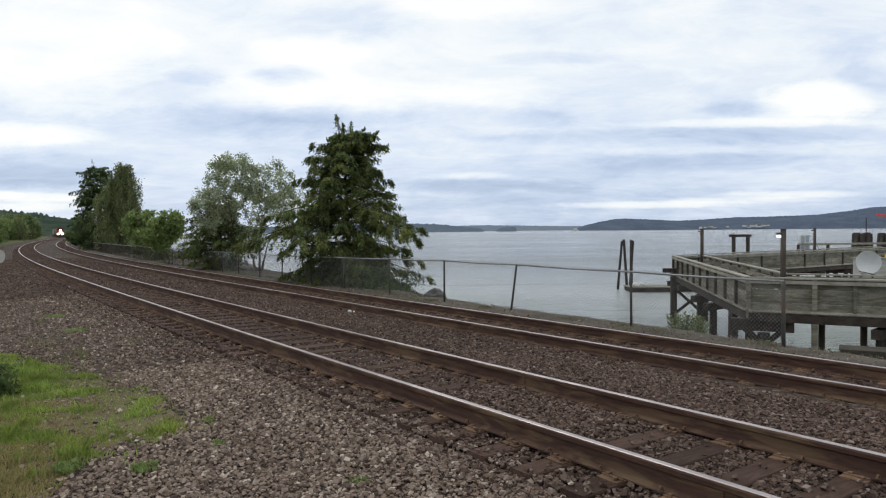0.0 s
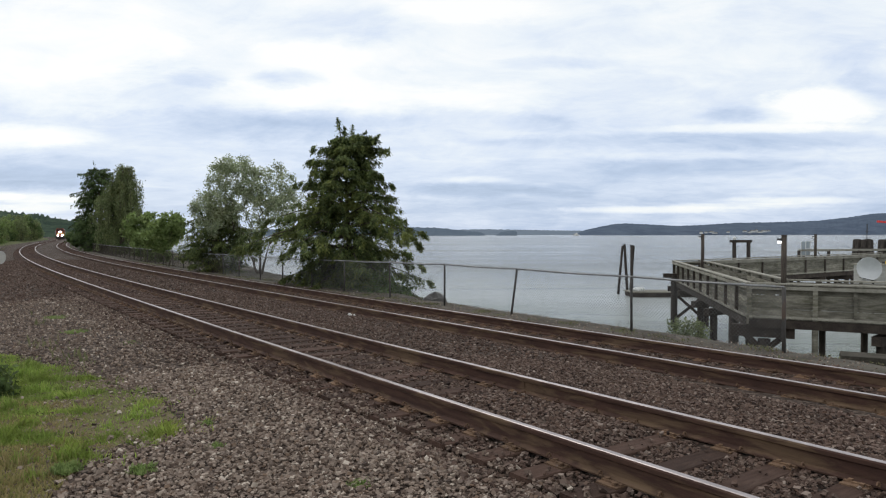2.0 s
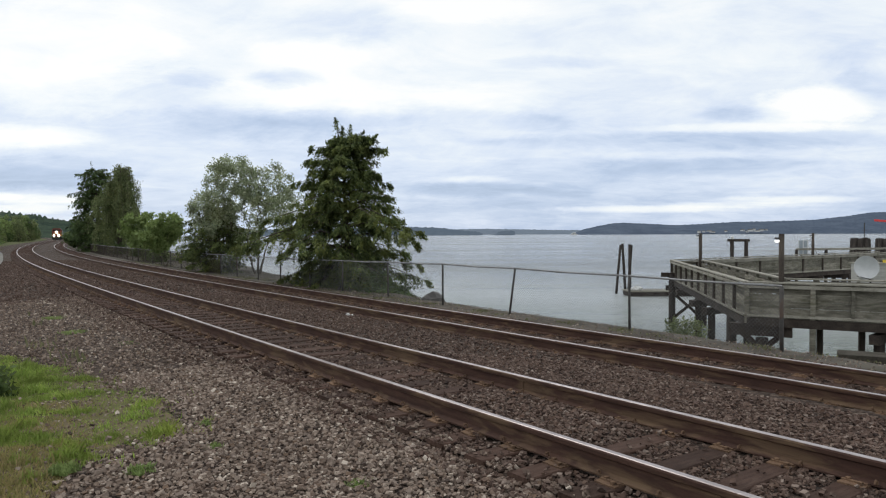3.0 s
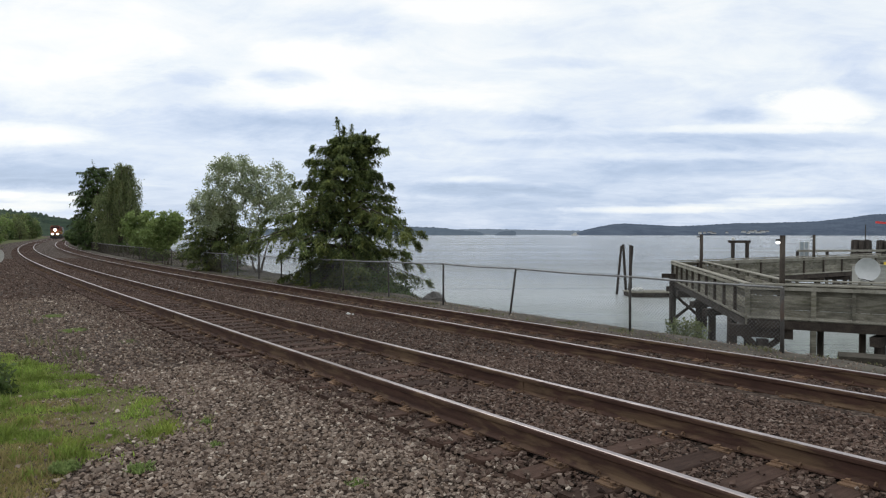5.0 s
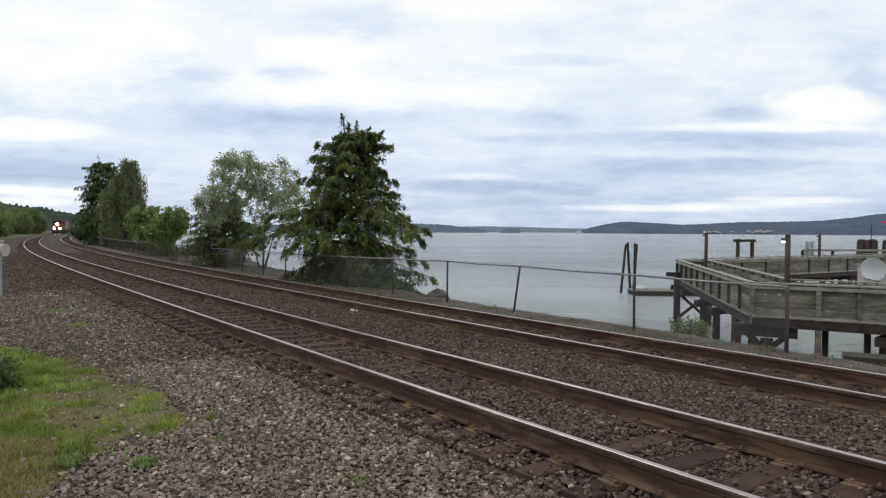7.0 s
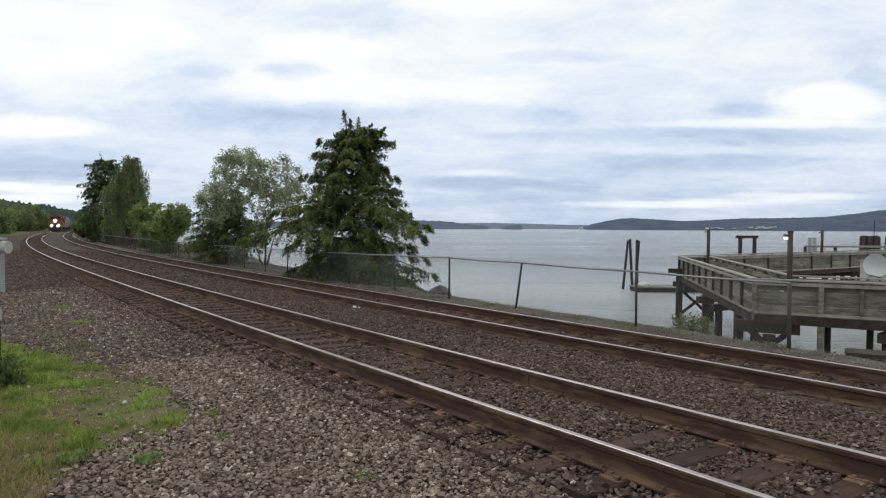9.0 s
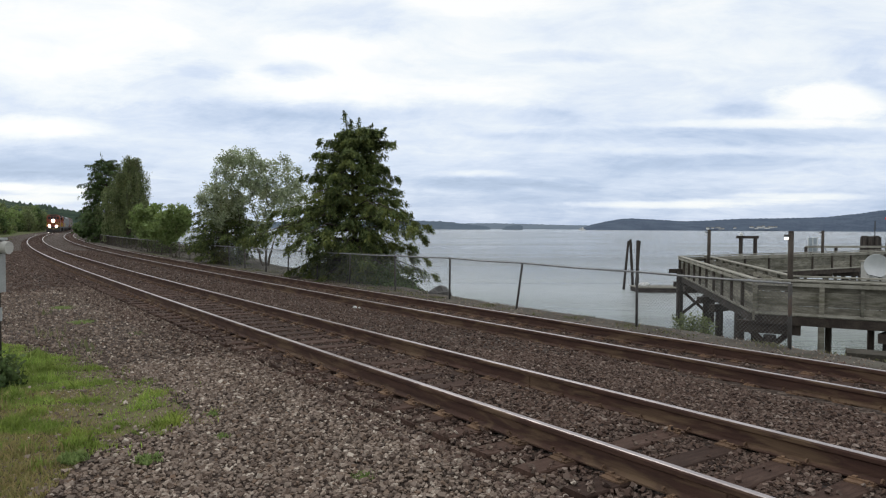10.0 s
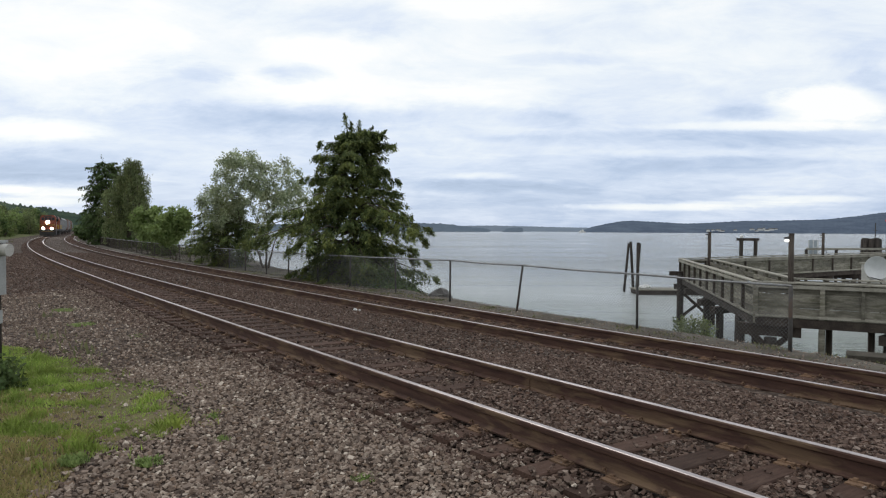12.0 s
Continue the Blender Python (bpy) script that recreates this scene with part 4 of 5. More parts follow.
def weeping(base, height, spread, leaves, seed, label, size=0.3):
    """A tall tree with hanging strands of leaves."""
    rng = np.random.default_rng(seed)
    tree = thing("weeping_tree", label, "tree", Matrix.Translation(base))
    part("trunk", Shape().rod([(0, 0, -0.3), (0.1, 0, height * 0.5), (0.4, 0, height * 0.95)], [0.28, 0.18, 0.04], 9), M_BARK, tree, smooth=True)
    twigs, centres = Shape(), []
    strands = 330
    for k in range(strands):
        h = rng.uniform(0.35, 1.0)
        az = rng.uniform(0, 6.283)
        r = spread * (0.20 + 0.95 * (1 - h) ** 0.75) * rng.uniform(0.2, 1.2) * (0.85 + 0.30 * math.sin(3 * az + h * 6.0))
        top = np.array([0.4 * h + math.cos(az) * r, math.sin(az) * r, h * height])
        fall = rng.uniform(0.10, 0.50) * height * (0.45 + 0.55 * h)
        end = top + np.array([math.cos(az) * 0.25, math.sin(az) * 0.25, -fall])
        end[2] = max(end[2], 0.2)
        twigs.rod([(0.3 * h, 0, h * height * 0.93), top, end], [0.03, 0.018, 0.006], 4, False)
        u = rng.uniform(0, 1, leaves // strands)
        centres.append(top + (end - top) * u[:, None] + rng.normal(0, 0.17, (len(u), 3)))
    tagged(part("branchwork", twigs, M_BARK, tree), kind="stuff")
    me = cloud_mesh("crown", M_WILLOW, leaf_array(rng, np.concatenate(centres), size, 0.9, 0.35), 4)
    tagged(part("crown", me, None, tree), kind="stuff")
    return tree


def bearing(px_tan, dist, z):
    """A place by the tangent of its bearing from +y and its distance ahead."""
    return Vector((px_tan * dist, dist, z))


cedar(bearing(-0.141, 27.5, -1.0), 6.85, [(0.06, 1.8, 3.7), (0.18, 2.3, 3.5), (0.31, 2.9, 2.9), (0.40, 4.3, 3.0), (0.46, 3.9, 3.7), (0.54, 2.7, 2.5), (0.71, 2.0, 2.0), (0.82, 1.55, 1.8), (0.89, 1.1, 1.4), (0.94, 0.65, 1.0), (1.0, 0.15, 0.25)],
      175000, 11, "dense dark green cedar with drooping sprays behind the fence", 0.125, None, 7)
spreading_tree(bearing(-0.272, 37.0, -0.75), [(-0.55, 0.1, 1.6), (0.45, -0.1, 1.8), (0.0, 0.25, 2.2)],
               [((-1.45, 0.2, 5.55), (1.40, 1.5, 1.25), 0.30, 1.0), ((-2.40, -0.2, 3.75), (1.25, 1.4, 1.35), 0.24, 1.15), ((0.75, 0.1, 4.95), (1.42, 1.5, 1.30), 0.26, 0.8),
                ((-0.40, 0.0, 3.7), (1.60, 1.5, 1.50), 0.20, 0.8), ((1.50, -0.2, 3.8), (1.10, 1.2, 1.35), 0.17, 0.75)],
               430, 26000, 21, "airy grey-green multi-stemmed tree behind the fence", 0.10)
cedar(bearing(-0.328, 38.5, -0.9), 4.4, [(0.16, 1.3, 1.4), (0.28, 1.9, 2.1), (0.42, 2.5, 2.3), (0.62, 2.6, 2.1), (0.78, 2.1, 1.6), (0.92, 1.0, 0.8), (1.0, 0.2, 0.2)], 24000, 22, "dark green spreading conifer behind the fence", 0.15)
spreading_tree(bearing(-0.408, 44.0, -0.8), [(-0.2, 0.1, 0.9), (0.2, 0.0, 1.0)], [((0.1, 0, 3.0), (1.0, 1.0, 1.0), 0.6, 1.0), ((-0.6, 0, 2.2), (1.0, 0.9, 0.9), 0.4, 1.0)], 150, 8000, 23, "bright green young tree behind the fence", 0.17, M_LEAF3)
spreading_tree(bearing(-0.437, 54.0, -0.8), [(-0.3, 0.1, 0.8), (0.3, 0.0, 0.9), (0.0, 0.3, 1.0)], [((-0.3, 0, 2.9), (1.8, 1.5, 1.4), 0.6, 1.0), ((0.9, 0, 1.7), (1.5, 1.2, 1.3), 0.4, 1.0)], 170, 9500, 24, "fresh green shrubby tree behind the fence", 0.20, M_LEAF3)
cedar(bearing(-0.508, 86.0, -0.8), 11.0, [(0.05, 2.2, 2.6), (0.2, 2.8, 3.1), (0.45, 3.4, 3.1), (0.7, 3.1, 2.9), (0.85, 2.4, 2.5), (0.94, 1.6, 1.7), (1.0, 0.5, 0.5)],
      46000, 31, "tall dark conifer beside the railway line", 0.24, M_LEAF2)
weeping(bearing(-0.476, 76.0, -0.8), 10.3, 3.3, 33000, 32, "tall weeping tree with hanging grey-green strands", 0.22)
broadleaf(bearing(-0.535, 104.0, -0.6), 4.4, 1.7, 4000, 33, "low green tree beside the far fence", 0.4, M_LEAF2, 3, 0.9, 0.15)
for k, (b, d, h, w) in enumerate(((-0.09, 25.0, 1.2, 1.0), (-0.175, 28.5, 1.1, 1.2), (-0.425, 53.0, 1.5, 1.2))):
    broadleaf(bearing(b, d, -1.1), h, w, 2600, 40 + k, "low dark green shrub on the shore bank", 0.13, M_LEAF2, 3, 0.4, 0.05, "shrub")
rng_s = np.random.default_rng(66)
for k in range(20):
    s_at = 60 + 4.2 * k
    p = line(s_at, 9.0 + float(rng_s.uniform(0, 1.8)), -1.1)
    tall = float(rng_s.uniform(1.0, 1.9))
    broadleaf(p, tall, tall * 0.7, 1700, 400 + k, "low dense green shrub behind the far fence", 0.17, (M_LEAF2, M_WILLOW, M_LEAF2)[k % 3], 3, 0.45, 0.05, "shrub")
broadleaf(bearing(0.365, 15.6, -0.95), 0.60, 0.42, 1700, 50, "small leafy olive shrub at the pier's foot", 0.06, M_WILLOW, 4, 0.22, 0.1, "shrub")
broadleaf((-5.62, 8.25, -0.33), 0.30, 0.30, 1500, 51, "dark green tuft of weeds beside the signal post", 0.06, M_LEAF2, 4, 0.16, 0.0, "shrub")
# woods on the land side of the line
rng_w = np.random.default_rng(77)
for k in range(80):
    s = 62 + 270 * float(rng_w.random()) ** 1.5
    off = -float(rng_w.uniform(8.0, 26)) - (s > 200) * 2
    p = line(s, off, float(ground_z(s, np.array(off))) - 0.2)
    tall = float(rng_w.uniform(2.6, 5.0)) * (1.5 if off < -13 else 1.0)
    broadleaf(p, tall, tall * 0.42, 950, 100 + k, "green tree in the wood beside the line", 0.5, (M_LEAF2, M_LEAF3, M_WILLOW)[k % 3], 2, 0.9, 0.12)
for k in range(92):
    s, off = float(rng_w.uniform(88, 340)), -float(rng_w.uniform(7.5, 17))
    p = line(s, off)
    p.z = ground_height(p.x, p.y) - 0.2
    top = 1.66 + p.y * float(np.interp(p.x / p.y, [-0.70, -0.655, -0.62, -0.588], [0.040, 0.035, 0.030, 0.021])) * float(rng_w.uniform(0.55, 1.05))
    tall = max(2.0, top - p.z)
    broadleaf(p, tall, min(2.4, tall * 0.5), 1300, 300 + k, "green tree on the bank beside the line", 0.42, (M_WILLOW, M_LEAF3, M_LEAF2, M_WILLOW)[k % 4], 2, 0.8, 0.10)
for k in range(34):
    s = float(rng_w.uniform(150, 600))
    off = (10.0 if k % 3 else -12) + float(rng_w.uniform(0, 14)) * (1 if k % 3 else -1)
    p = line(s, off, -0.8 if off > 0 else float(ground_z(s, np.array(off))))
    tall = float(rng_w.uniform(3.0, 6.0))
    broadleaf(p, tall, tall * 0.45, 800, 200 + k, "dark green tree far down the line", 0.7, (M_LEAF2, M_WILLOW)[k % 2], 2, 1.1, 0.1)

# ---- far shores ----


def ridge(name, label, material, dist, outline, seed, depth=260, spikes=2.0, step=0.0022):
    """A wooded shore: bearings and crest heights, with a jagged crest of tree tops."""
    rng = np.random.default_rng(seed)
    bs, hs = zip(*outline)
    us = np.arange(bs[0], bs[-1], step)
    shape = Shape()
    for u in us:
        h = float(np.interp(u, bs, hs))
        jag = float(rng.uniform(0, 1)) ** 2 * spikes * min(1.0, h / 8)
        for back, share in ((0, 0.0), (depth * 0.12, 0.28), (depth * 0.45, 0.7), (depth, 1.0)):
            y = dist + back
            z = -3.4 + (h * share) + (jag if share == 1.0 else 0.35 * jag * (share > 0)) + (h * 0.012 * float(rng.normal()) if 0 < share < 1 else 0)
            shape.v.append((u * y, y, z))
    for i in range(len(us) - 1):
        for j in range(3):
            a = i * 4 + j
            shape.f.append((a, a + 4, a + 5, a + 1))
    return tagged(part(name, shape, material, smooth=True), label, "hills", kind="structure")


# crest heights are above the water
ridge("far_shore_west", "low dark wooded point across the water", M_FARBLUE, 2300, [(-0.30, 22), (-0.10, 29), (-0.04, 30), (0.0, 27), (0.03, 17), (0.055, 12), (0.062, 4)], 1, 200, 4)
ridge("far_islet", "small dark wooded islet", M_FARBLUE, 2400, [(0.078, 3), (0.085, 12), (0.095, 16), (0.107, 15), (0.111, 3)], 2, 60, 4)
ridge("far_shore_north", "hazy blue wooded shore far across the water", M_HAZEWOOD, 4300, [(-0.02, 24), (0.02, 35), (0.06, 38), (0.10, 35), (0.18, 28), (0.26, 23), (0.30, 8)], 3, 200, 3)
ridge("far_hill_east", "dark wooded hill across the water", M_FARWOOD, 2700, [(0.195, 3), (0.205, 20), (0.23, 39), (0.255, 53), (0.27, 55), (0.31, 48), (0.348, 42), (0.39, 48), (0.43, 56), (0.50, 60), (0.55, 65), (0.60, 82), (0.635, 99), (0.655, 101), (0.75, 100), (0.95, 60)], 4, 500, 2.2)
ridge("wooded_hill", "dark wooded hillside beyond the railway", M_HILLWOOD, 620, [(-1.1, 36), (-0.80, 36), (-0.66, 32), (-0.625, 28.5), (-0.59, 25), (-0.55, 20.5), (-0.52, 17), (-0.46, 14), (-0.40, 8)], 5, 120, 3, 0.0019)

# ---- shore fence ----
POSTS = [8.52, 11.74, 15.26, 18.32, 21.32, 24.38, 27.18, 29.98, 32.58, 35.48, 38.02, 40.6, 43.32, 45.9]
POSTS += [45.9 + 2.7 * (k + 1) for k in range(38)]
FENCE_OFF = 6.9


def fence_top(s):
    return float(np.interp(s, [0, 8.5, 15, 18.3, 24.4, 30, 41, 60, 150], [0.72, 0.75, 0.80, 0.81, 0.73, 0.68, 0.64, 0.62, 0.60]))


def make_fence():
    fence = thing("chain_link_fence", "grey chain-link fence with steel posts along the shore", "fence")
    rng = np.random.default_rng(5)
    feet = []
    for k, s in enumerate(POSTS):
        top = line(s, FENCE_OFF, fence_top(s))
        foot = line(s + rng.normal(0, 0.03), FENCE_OFF + rng.normal(0, 0.02), -0.62)
        if k == 2:
            foot = foot + (line(s + 0.22, FENCE_OFF, 0) - line(s, FENCE_OFF, 0))
        r = 0.034 if k == 0 else 0.028
        part("post", Shape().rod([foot, top], r, 8), M_POSTM, fence, smooth=True)
        feet.append((foot, top))
    for (f0, t0), (f1, t1) in zip(feet, feet[1:]):
        sag = Vector((0, 0, -0.012 - 0.01 * rng.random()))
        part("top_rail", Shape().rod([t0, (t0 + t1) / 2 + sag, t1], 0.021, 7), M_GALV, fence, smooth=True)
        wire, tall = Shape(), 1.16
        length = (t1 - t0).length
        step, way = 0.072, (t1 - t0) / length
        u = -tall
        while u < length:
            for slope in (1, -1):
                a, b = u, u + tall
                za, zb = (0.0, tall) if slope > 0 else (tall, 0.0)
                if a < 0:
                    za += (0 - a) * slope
                    a = 0
                if b > length:
                    zb -= (b - length) * slope
                    b = length
                if b - a > 0.02:
                    p0, p1 = t0 + way * a, t0 + way * b
                    p0, p1 = p0 + Vector((0, 0, za - tall + 0.045)), p1 + Vector((0, 0, zb - tall + 0.045))
                    wire.rod([p0, p1], 0.0026, 3, False)
            u += step
        tagged(part("wire_mesh", wire, M_WIRE if t0.y < 34 else M_WIREOLD, fence), kind="stuff")


make_fence()

boulder = Shape().lump((0, 0, 0), (0.42, 0.34, 0.40), 3, 0.45)
tagged(part("boulder", boulder, M_ROCK), "grey pointed boulder on the shore bank", "rock").location = bearing(-0.013, 21.5, -0.62)
slab = Shape().box((0, 0, 0), (2.4, 0.55, 0.55), None, 0.96)
block = tagged(part("concrete_block", slab, M_CONCRETE), "long mossy concrete block lying on the bank", "concrete block")
block.matrix_basis = pose(7.75, 10.9, -0.63, 0, 0, -28)

litter = Shape().lump((0, 0, 0), (0.050, 0.035, 0.028), 6, 0.6).lump((0.11, -0.02, -0.01), (0.026, 0.020, 0.016), 8, 0.6)
tagged(part("litter", litter, M_WHITE), "crumpled white scrap of paper on the ballast", "litter").location = line(17.0, 3.08, -0.235)

# ---- pier ----
DECK, RAIL_TOP = -0.75, 0.23


def plank_rail(parent, a, b, stops, boards=5, big=(), inner=-1, post_wood=None, gap=0.009):
    """A boarded railing from a to b with posts at the given distances."""
    a, b = Vector(a), Vector(b)
    way = (b - a).normalized()
    length = (b - a).length
    side = way.cross(Vector((0, 0, 1)))
    for k, d in enumerate(stops):
        w = 0.14 if k in big else 0.095
        low = DECK - ((0.36 if k else 0.22) if k in big else 0.08)
        p = a + way * d
        part("post", Shape().slab((p.x, p.y, low), (p.x, p.y, RAIL_TOP - 0.03), w, w * 0.9, way), post_wood or M_BOARD, parent)
    tall = (RAIL_TOP - 0.20 - DECK) / boards
    for i in range(boards):
        z = DECK + 0.06 + tall * (i + 0.5)
        for d0, d1 in zip(stops, stops[1:]):
            p, q = a + way * (d0 + 0.01), a + way * (d1 - 0.01)
            off = side * (0.062 * inner)
            wob = 0.012 * noise.noise(Vector((d0, z * 5, i)))
            part("board", Shape().slab((p.x + off.x, p.y + off.y, z + wob), (q.x + off.x, q.y + off.y, z - wob), 0.035, tall - (0.045 if i == boards - 1 else gap + 0.35 * gap * noise.noise(Vector((d0 * 3, i, a.x))))), M_BOARD, parent)
    off = side * (-0.085 * inner)
    part("kick_board", Shape().slab((a.x + off.x, a.y + off.y, DECK + 0.02), (b.x + off.x, b.y + off.y, DECK + 0.02), 0.05, 0.055), M_CAP, parent)
    part("rail_cap", Shape().slab((a.x, a.y, RAIL_TOP), (b.x, b.y, RAIL_TOP), 0.20, 0.045), M_CAP, parent)
    off = side * (-0.07 * inner)
    part("hand_rail", Shape().slab((a.x + off.x, a.y + off.y, RAIL_TOP - 0.11), (b.x + off.x, b.y + off.y, RAIL_TOP - 0.11), 0.045, 0.10), M_CAP, parent)
    return length


def deck_between(parent, a, b, c, d):
    """Planks laid across from the edge a-b to the edge c-d."""
    a, b, c, d = (Vector(p) for p in (a, b, c, d))
    n = int((b - a).length / 0.155)
    shape = Shape()
    for i in range(n):
        t = (i + 0.5) / n
        p, q = a.lerp(b, t), c.lerp(d, t)
        shape.slab((p.x, p.y, DECK - 0.025), (q.x, q.y, DECK - 0.025), 0.143, 0.05)
    tagged(part("deck_planks", shape, M_BOARD, parent), kind="stuff")
    for e, f in ((a, b), (c, d), ((a + c) / 2, (b + d) / 2)):
        part("stringer", Shape().slab((e.x, e.y, DECK - 0.17), (f.x, f.y, DECK - 0.17), 0.15, 0.24), M_BEAM, parent)


def bent(parent, p, q, brace=True, low=-4.4):
    """Two piles under the deck with a cap beam and crossed braces."""
    p, q = Vector(p), Vector(q)
    for e in (p, q):
        part("support_post", Shape().rod([(e.x, e.y, low), (e.x + 0.02, e.y, -1.5), (e.x, e.y, DECK - 0.40)], [0.15, 0.14, 0.13], 10), M_PILE, parent, smooth=True)
    way = (q - p).normalized() * 0.35
    a, b = p - way, q + way
    part("cap_beam", Shape().slab((a.x, a.y, DECK - 0.50), (b.x, b.y, DECK - 0.42), 0.26, 0.26), M_BEAM, parent)
    if brace:
        for e, f in ((p, q), (q, p)):
            part("brace", Shape().slab((e.x, e.y, DECK - 0.75), (f.x, f.y, -2.9), 0.06, 0.15), M_BEAM, parent)


A0, B0 = Vector((12.4, 36.4, 0)), Vector((8.96, 19.8, 0))
B1, A1 = Vector((10.75, 21.2, 0)), Vector((13.9, 35.9, 0))
C0 = B0 + Vector((2.94, -1.6, 0)).normalized() * 16
C1 = B1 + Vector((2.94, -1.6, 0)).normalized() * 15
A2 = Vector((33.0, 51.0, 0))
A3 = A2 + Vector((1.1, -1.5, 0))


def make_pier():
    near = thing("pier_landing", "weathered grey boarded pier landing on dark piles", "pier", group="pier walkways")
    plank_rail(near, B0, C0, [0.0, 1.7, 2.67, 4.4, 5.4, 7.1, 8.1, 9.8, 10.8, 12.5, 13.5, 16.0], 4, (0, 1, 3, 5, 7, 9))
    plank_rail(near, B1, C1, [0.0, 2.0, 4.0, 6.0, 8.0, 10.0, 12.5, 15.0], 4)
    deck_between(near, B0, C0, B1, C1)
    for t in (0.205, 0.5, 0.78):
        bent(near, B0.lerp(C0, t) + Vector((0.12, 0.2, 0)), B1.lerp(C1, t) - Vector((0.1, 0.15, 0)), False)
    for d in (1.0, 2.1, 3.3):
        e = B1 + (C1 - B1).normalized() * d
        part("support_post", Shape().rod([(e.x, e.y, -4.4), (e.x, e.y, DECK - 0.28)], 0.095, 10), M_POLE, near, smooth=True)
    e = B0 + (C0 - B0).normalized() * 1.7
    part("support_post", Shape().rod([(e.x, e.y, -4.4), (e.x, e.y, DECK - 0.3)], 0.085, 10), M_BOARD, near, smooth=True)
    # the corner stands on one pile with raking struts under a short cap beam
    way = (C0 - B0).normalized()
    p = B0 + way * 0.42 + Vector((0.1, 0.25, 0))
    part("cap_beam", Shape().slab((p.x - way.x * 0.88, p.y - way.y * 0.88, DECK - 0.43), (p.x + way.x * 0.80, p.y + way.y * 0.80, DECK - 0.43), 0.3, 0.34), M_BEAM, near)
    part("support_post", Shape().rod([(p.x, p.y, -4.4), (p.x, p.y, DECK - 0.66)], [0.19, 0.18], 10), M_PILE, near, smooth=True)
    for d in (-0.52, 0.52):
        part("strut", Shape().slab((p.x, p.y, -1.78), (p.x + way.x * d, p.y + way.y * d, DECK - 0.55), 0.12, 0.16), M_BEAM, near)
    ramp = thing("pier_walkway", "narrow boarded wooden walkway on braced dark piles over the water", "pier", group="pier walkways")
    total = (A0 - B0).length
    plank_rail(ramp, B0, A0, [total * k / 10 for k in range(11)], 5, (), 1, M_POLE, 0.024)
    plank_rail(ramp, B1, A1, [(A1 - B1).length * k / 9 for k in range(10)], 4, (), -1, None, 0.075)
    deck_between(ramp, B0, A0, B1, A1)
    for t in (0.33, 0.50, 0.98):
        bent(ramp, B0.lerp(A0, t), B1.lerp(A1, t), t > 0.9)
    e = B0.lerp(A0, 0.13)
    part("support_post", Shape().rod([(e.x, e.y, -4.4), (e.x, e.y, DECK - 0.28)], [0.15, 0.13], 10), M_PILE, ramp, smooth=True)
    p, q = B0.lerp(A0, 0.76), B1.lerp(A1, 0.76)
    part("cap_beam", Shape().slab((p.x - 0.3, p.y, DECK - 0.42), (q.x + 0.3, q.y, DECK - 0.42), 0.26, 0.26), M_BEAM, ramp)
    part("support_post", Shape().rod([(12.0, 35.2, -4.4), (12.0, 35.2, -0.45)], 0.16, 10), M_PILE, ramp, smooth=True)
    part("cap_beam", Shape().slab((11.5, 35.4, -0.50), (12.9, 35.0, -0.50), 0.3, 0.22), M_BEAM, ramp)
    far = thing("pier_walkway", "long boarded wooden walkway farther out over the water", "pier", group="pier walkways")
    total = (A2 - A0).length
    plank_rail(far, A0, A2, [total * k / 11 for k in range(12)], 4, (), -1, M_POLE)
    plank_rail(far, A1 + Vector((0.5, 0.2, 0)), A3, [total * 0.93 * k / 10 for k in range(11)], 4, (), -1, M_POLE)
    deck_between(far, A0, A2, A1, A3)
    for t in (0.3, 0.48, 0.62, 0.72, 0.86, 0.98):
        bent(far, A0.lerp(A2, t), A1.lerp(A3, t), t > 0.55)


make_pier()


def lamp_post(base, top, radius, lit, label):
    post = thing("lamp_post", label, "lamp post", Matrix.Translation(Vector((base[0], base[1], DECK))), "pier lamps")
    part("pole", Shape().rod([(0, 0, 0), (0, 0, top - DECK)], [radius * 1.05, radius], 10), M_POLE, post, smooth=True)
    part("pole_cap", Shape().rod([(0, 0, top - DECK), (0, 0, top - DECK + 0.04)], [radius * 1.15, radius * 0.9], 10), M_BEAM, post)
    box = part("lamp_housing", Shape().box((-radius - 0.08, -0.05, top - DECK - 0.10), (0.13, 0.13, 0.06), None, 0.8), M_POSTM, post)
    part("lamp_glass", Shape().box((-radius - 0.09, -0.06, top - DECK - 0.19), (0.085, 0.085, 0.06), None, 1.1), M_LAMP if lit else M_WHITE, box, "glowing white lamp glass" if lit else "pale lamp glass")
    return post


lamp_post((10.62, 21.1), 1.60, 0.082, True, "dark timber lamp post with a lit white lamp on the pier")
lamp_post((14.1, 36.8), 1.63, 0.09, False, "dark timber lamp post on the pier")
lamp_post((24.3, 44.2), 1.60, 0.088, False, "dark timber lamp post farther along the pier")


def gate_frame():
    gate = thing("timber_gallows", "dark timber frame of two piles and a crossbeam", "pier frame")
    for x in (17.75, 18.62):
        part("support_post", Shape().rod([(x, 41.3, -4.4), (x, 41.3, 1.28)], 0.115, 9), M_PILE, gate, smooth=True)
    part("crossbeam", Shape().slab((17.5, 41.3, 1.22), (18.8, 41.3, 1.22), 0.2, 0.16), M_BEAM, gate)
    part("white_marker", Shape().rod([(17.72, 41.2, 1.30), (17.72, 41.2, 1.42), (17.72, 41.2, 1.5)], [0.09, 0.10, 0.04], 8), M_WHITE, gate, "small white marker")


gate_frame()


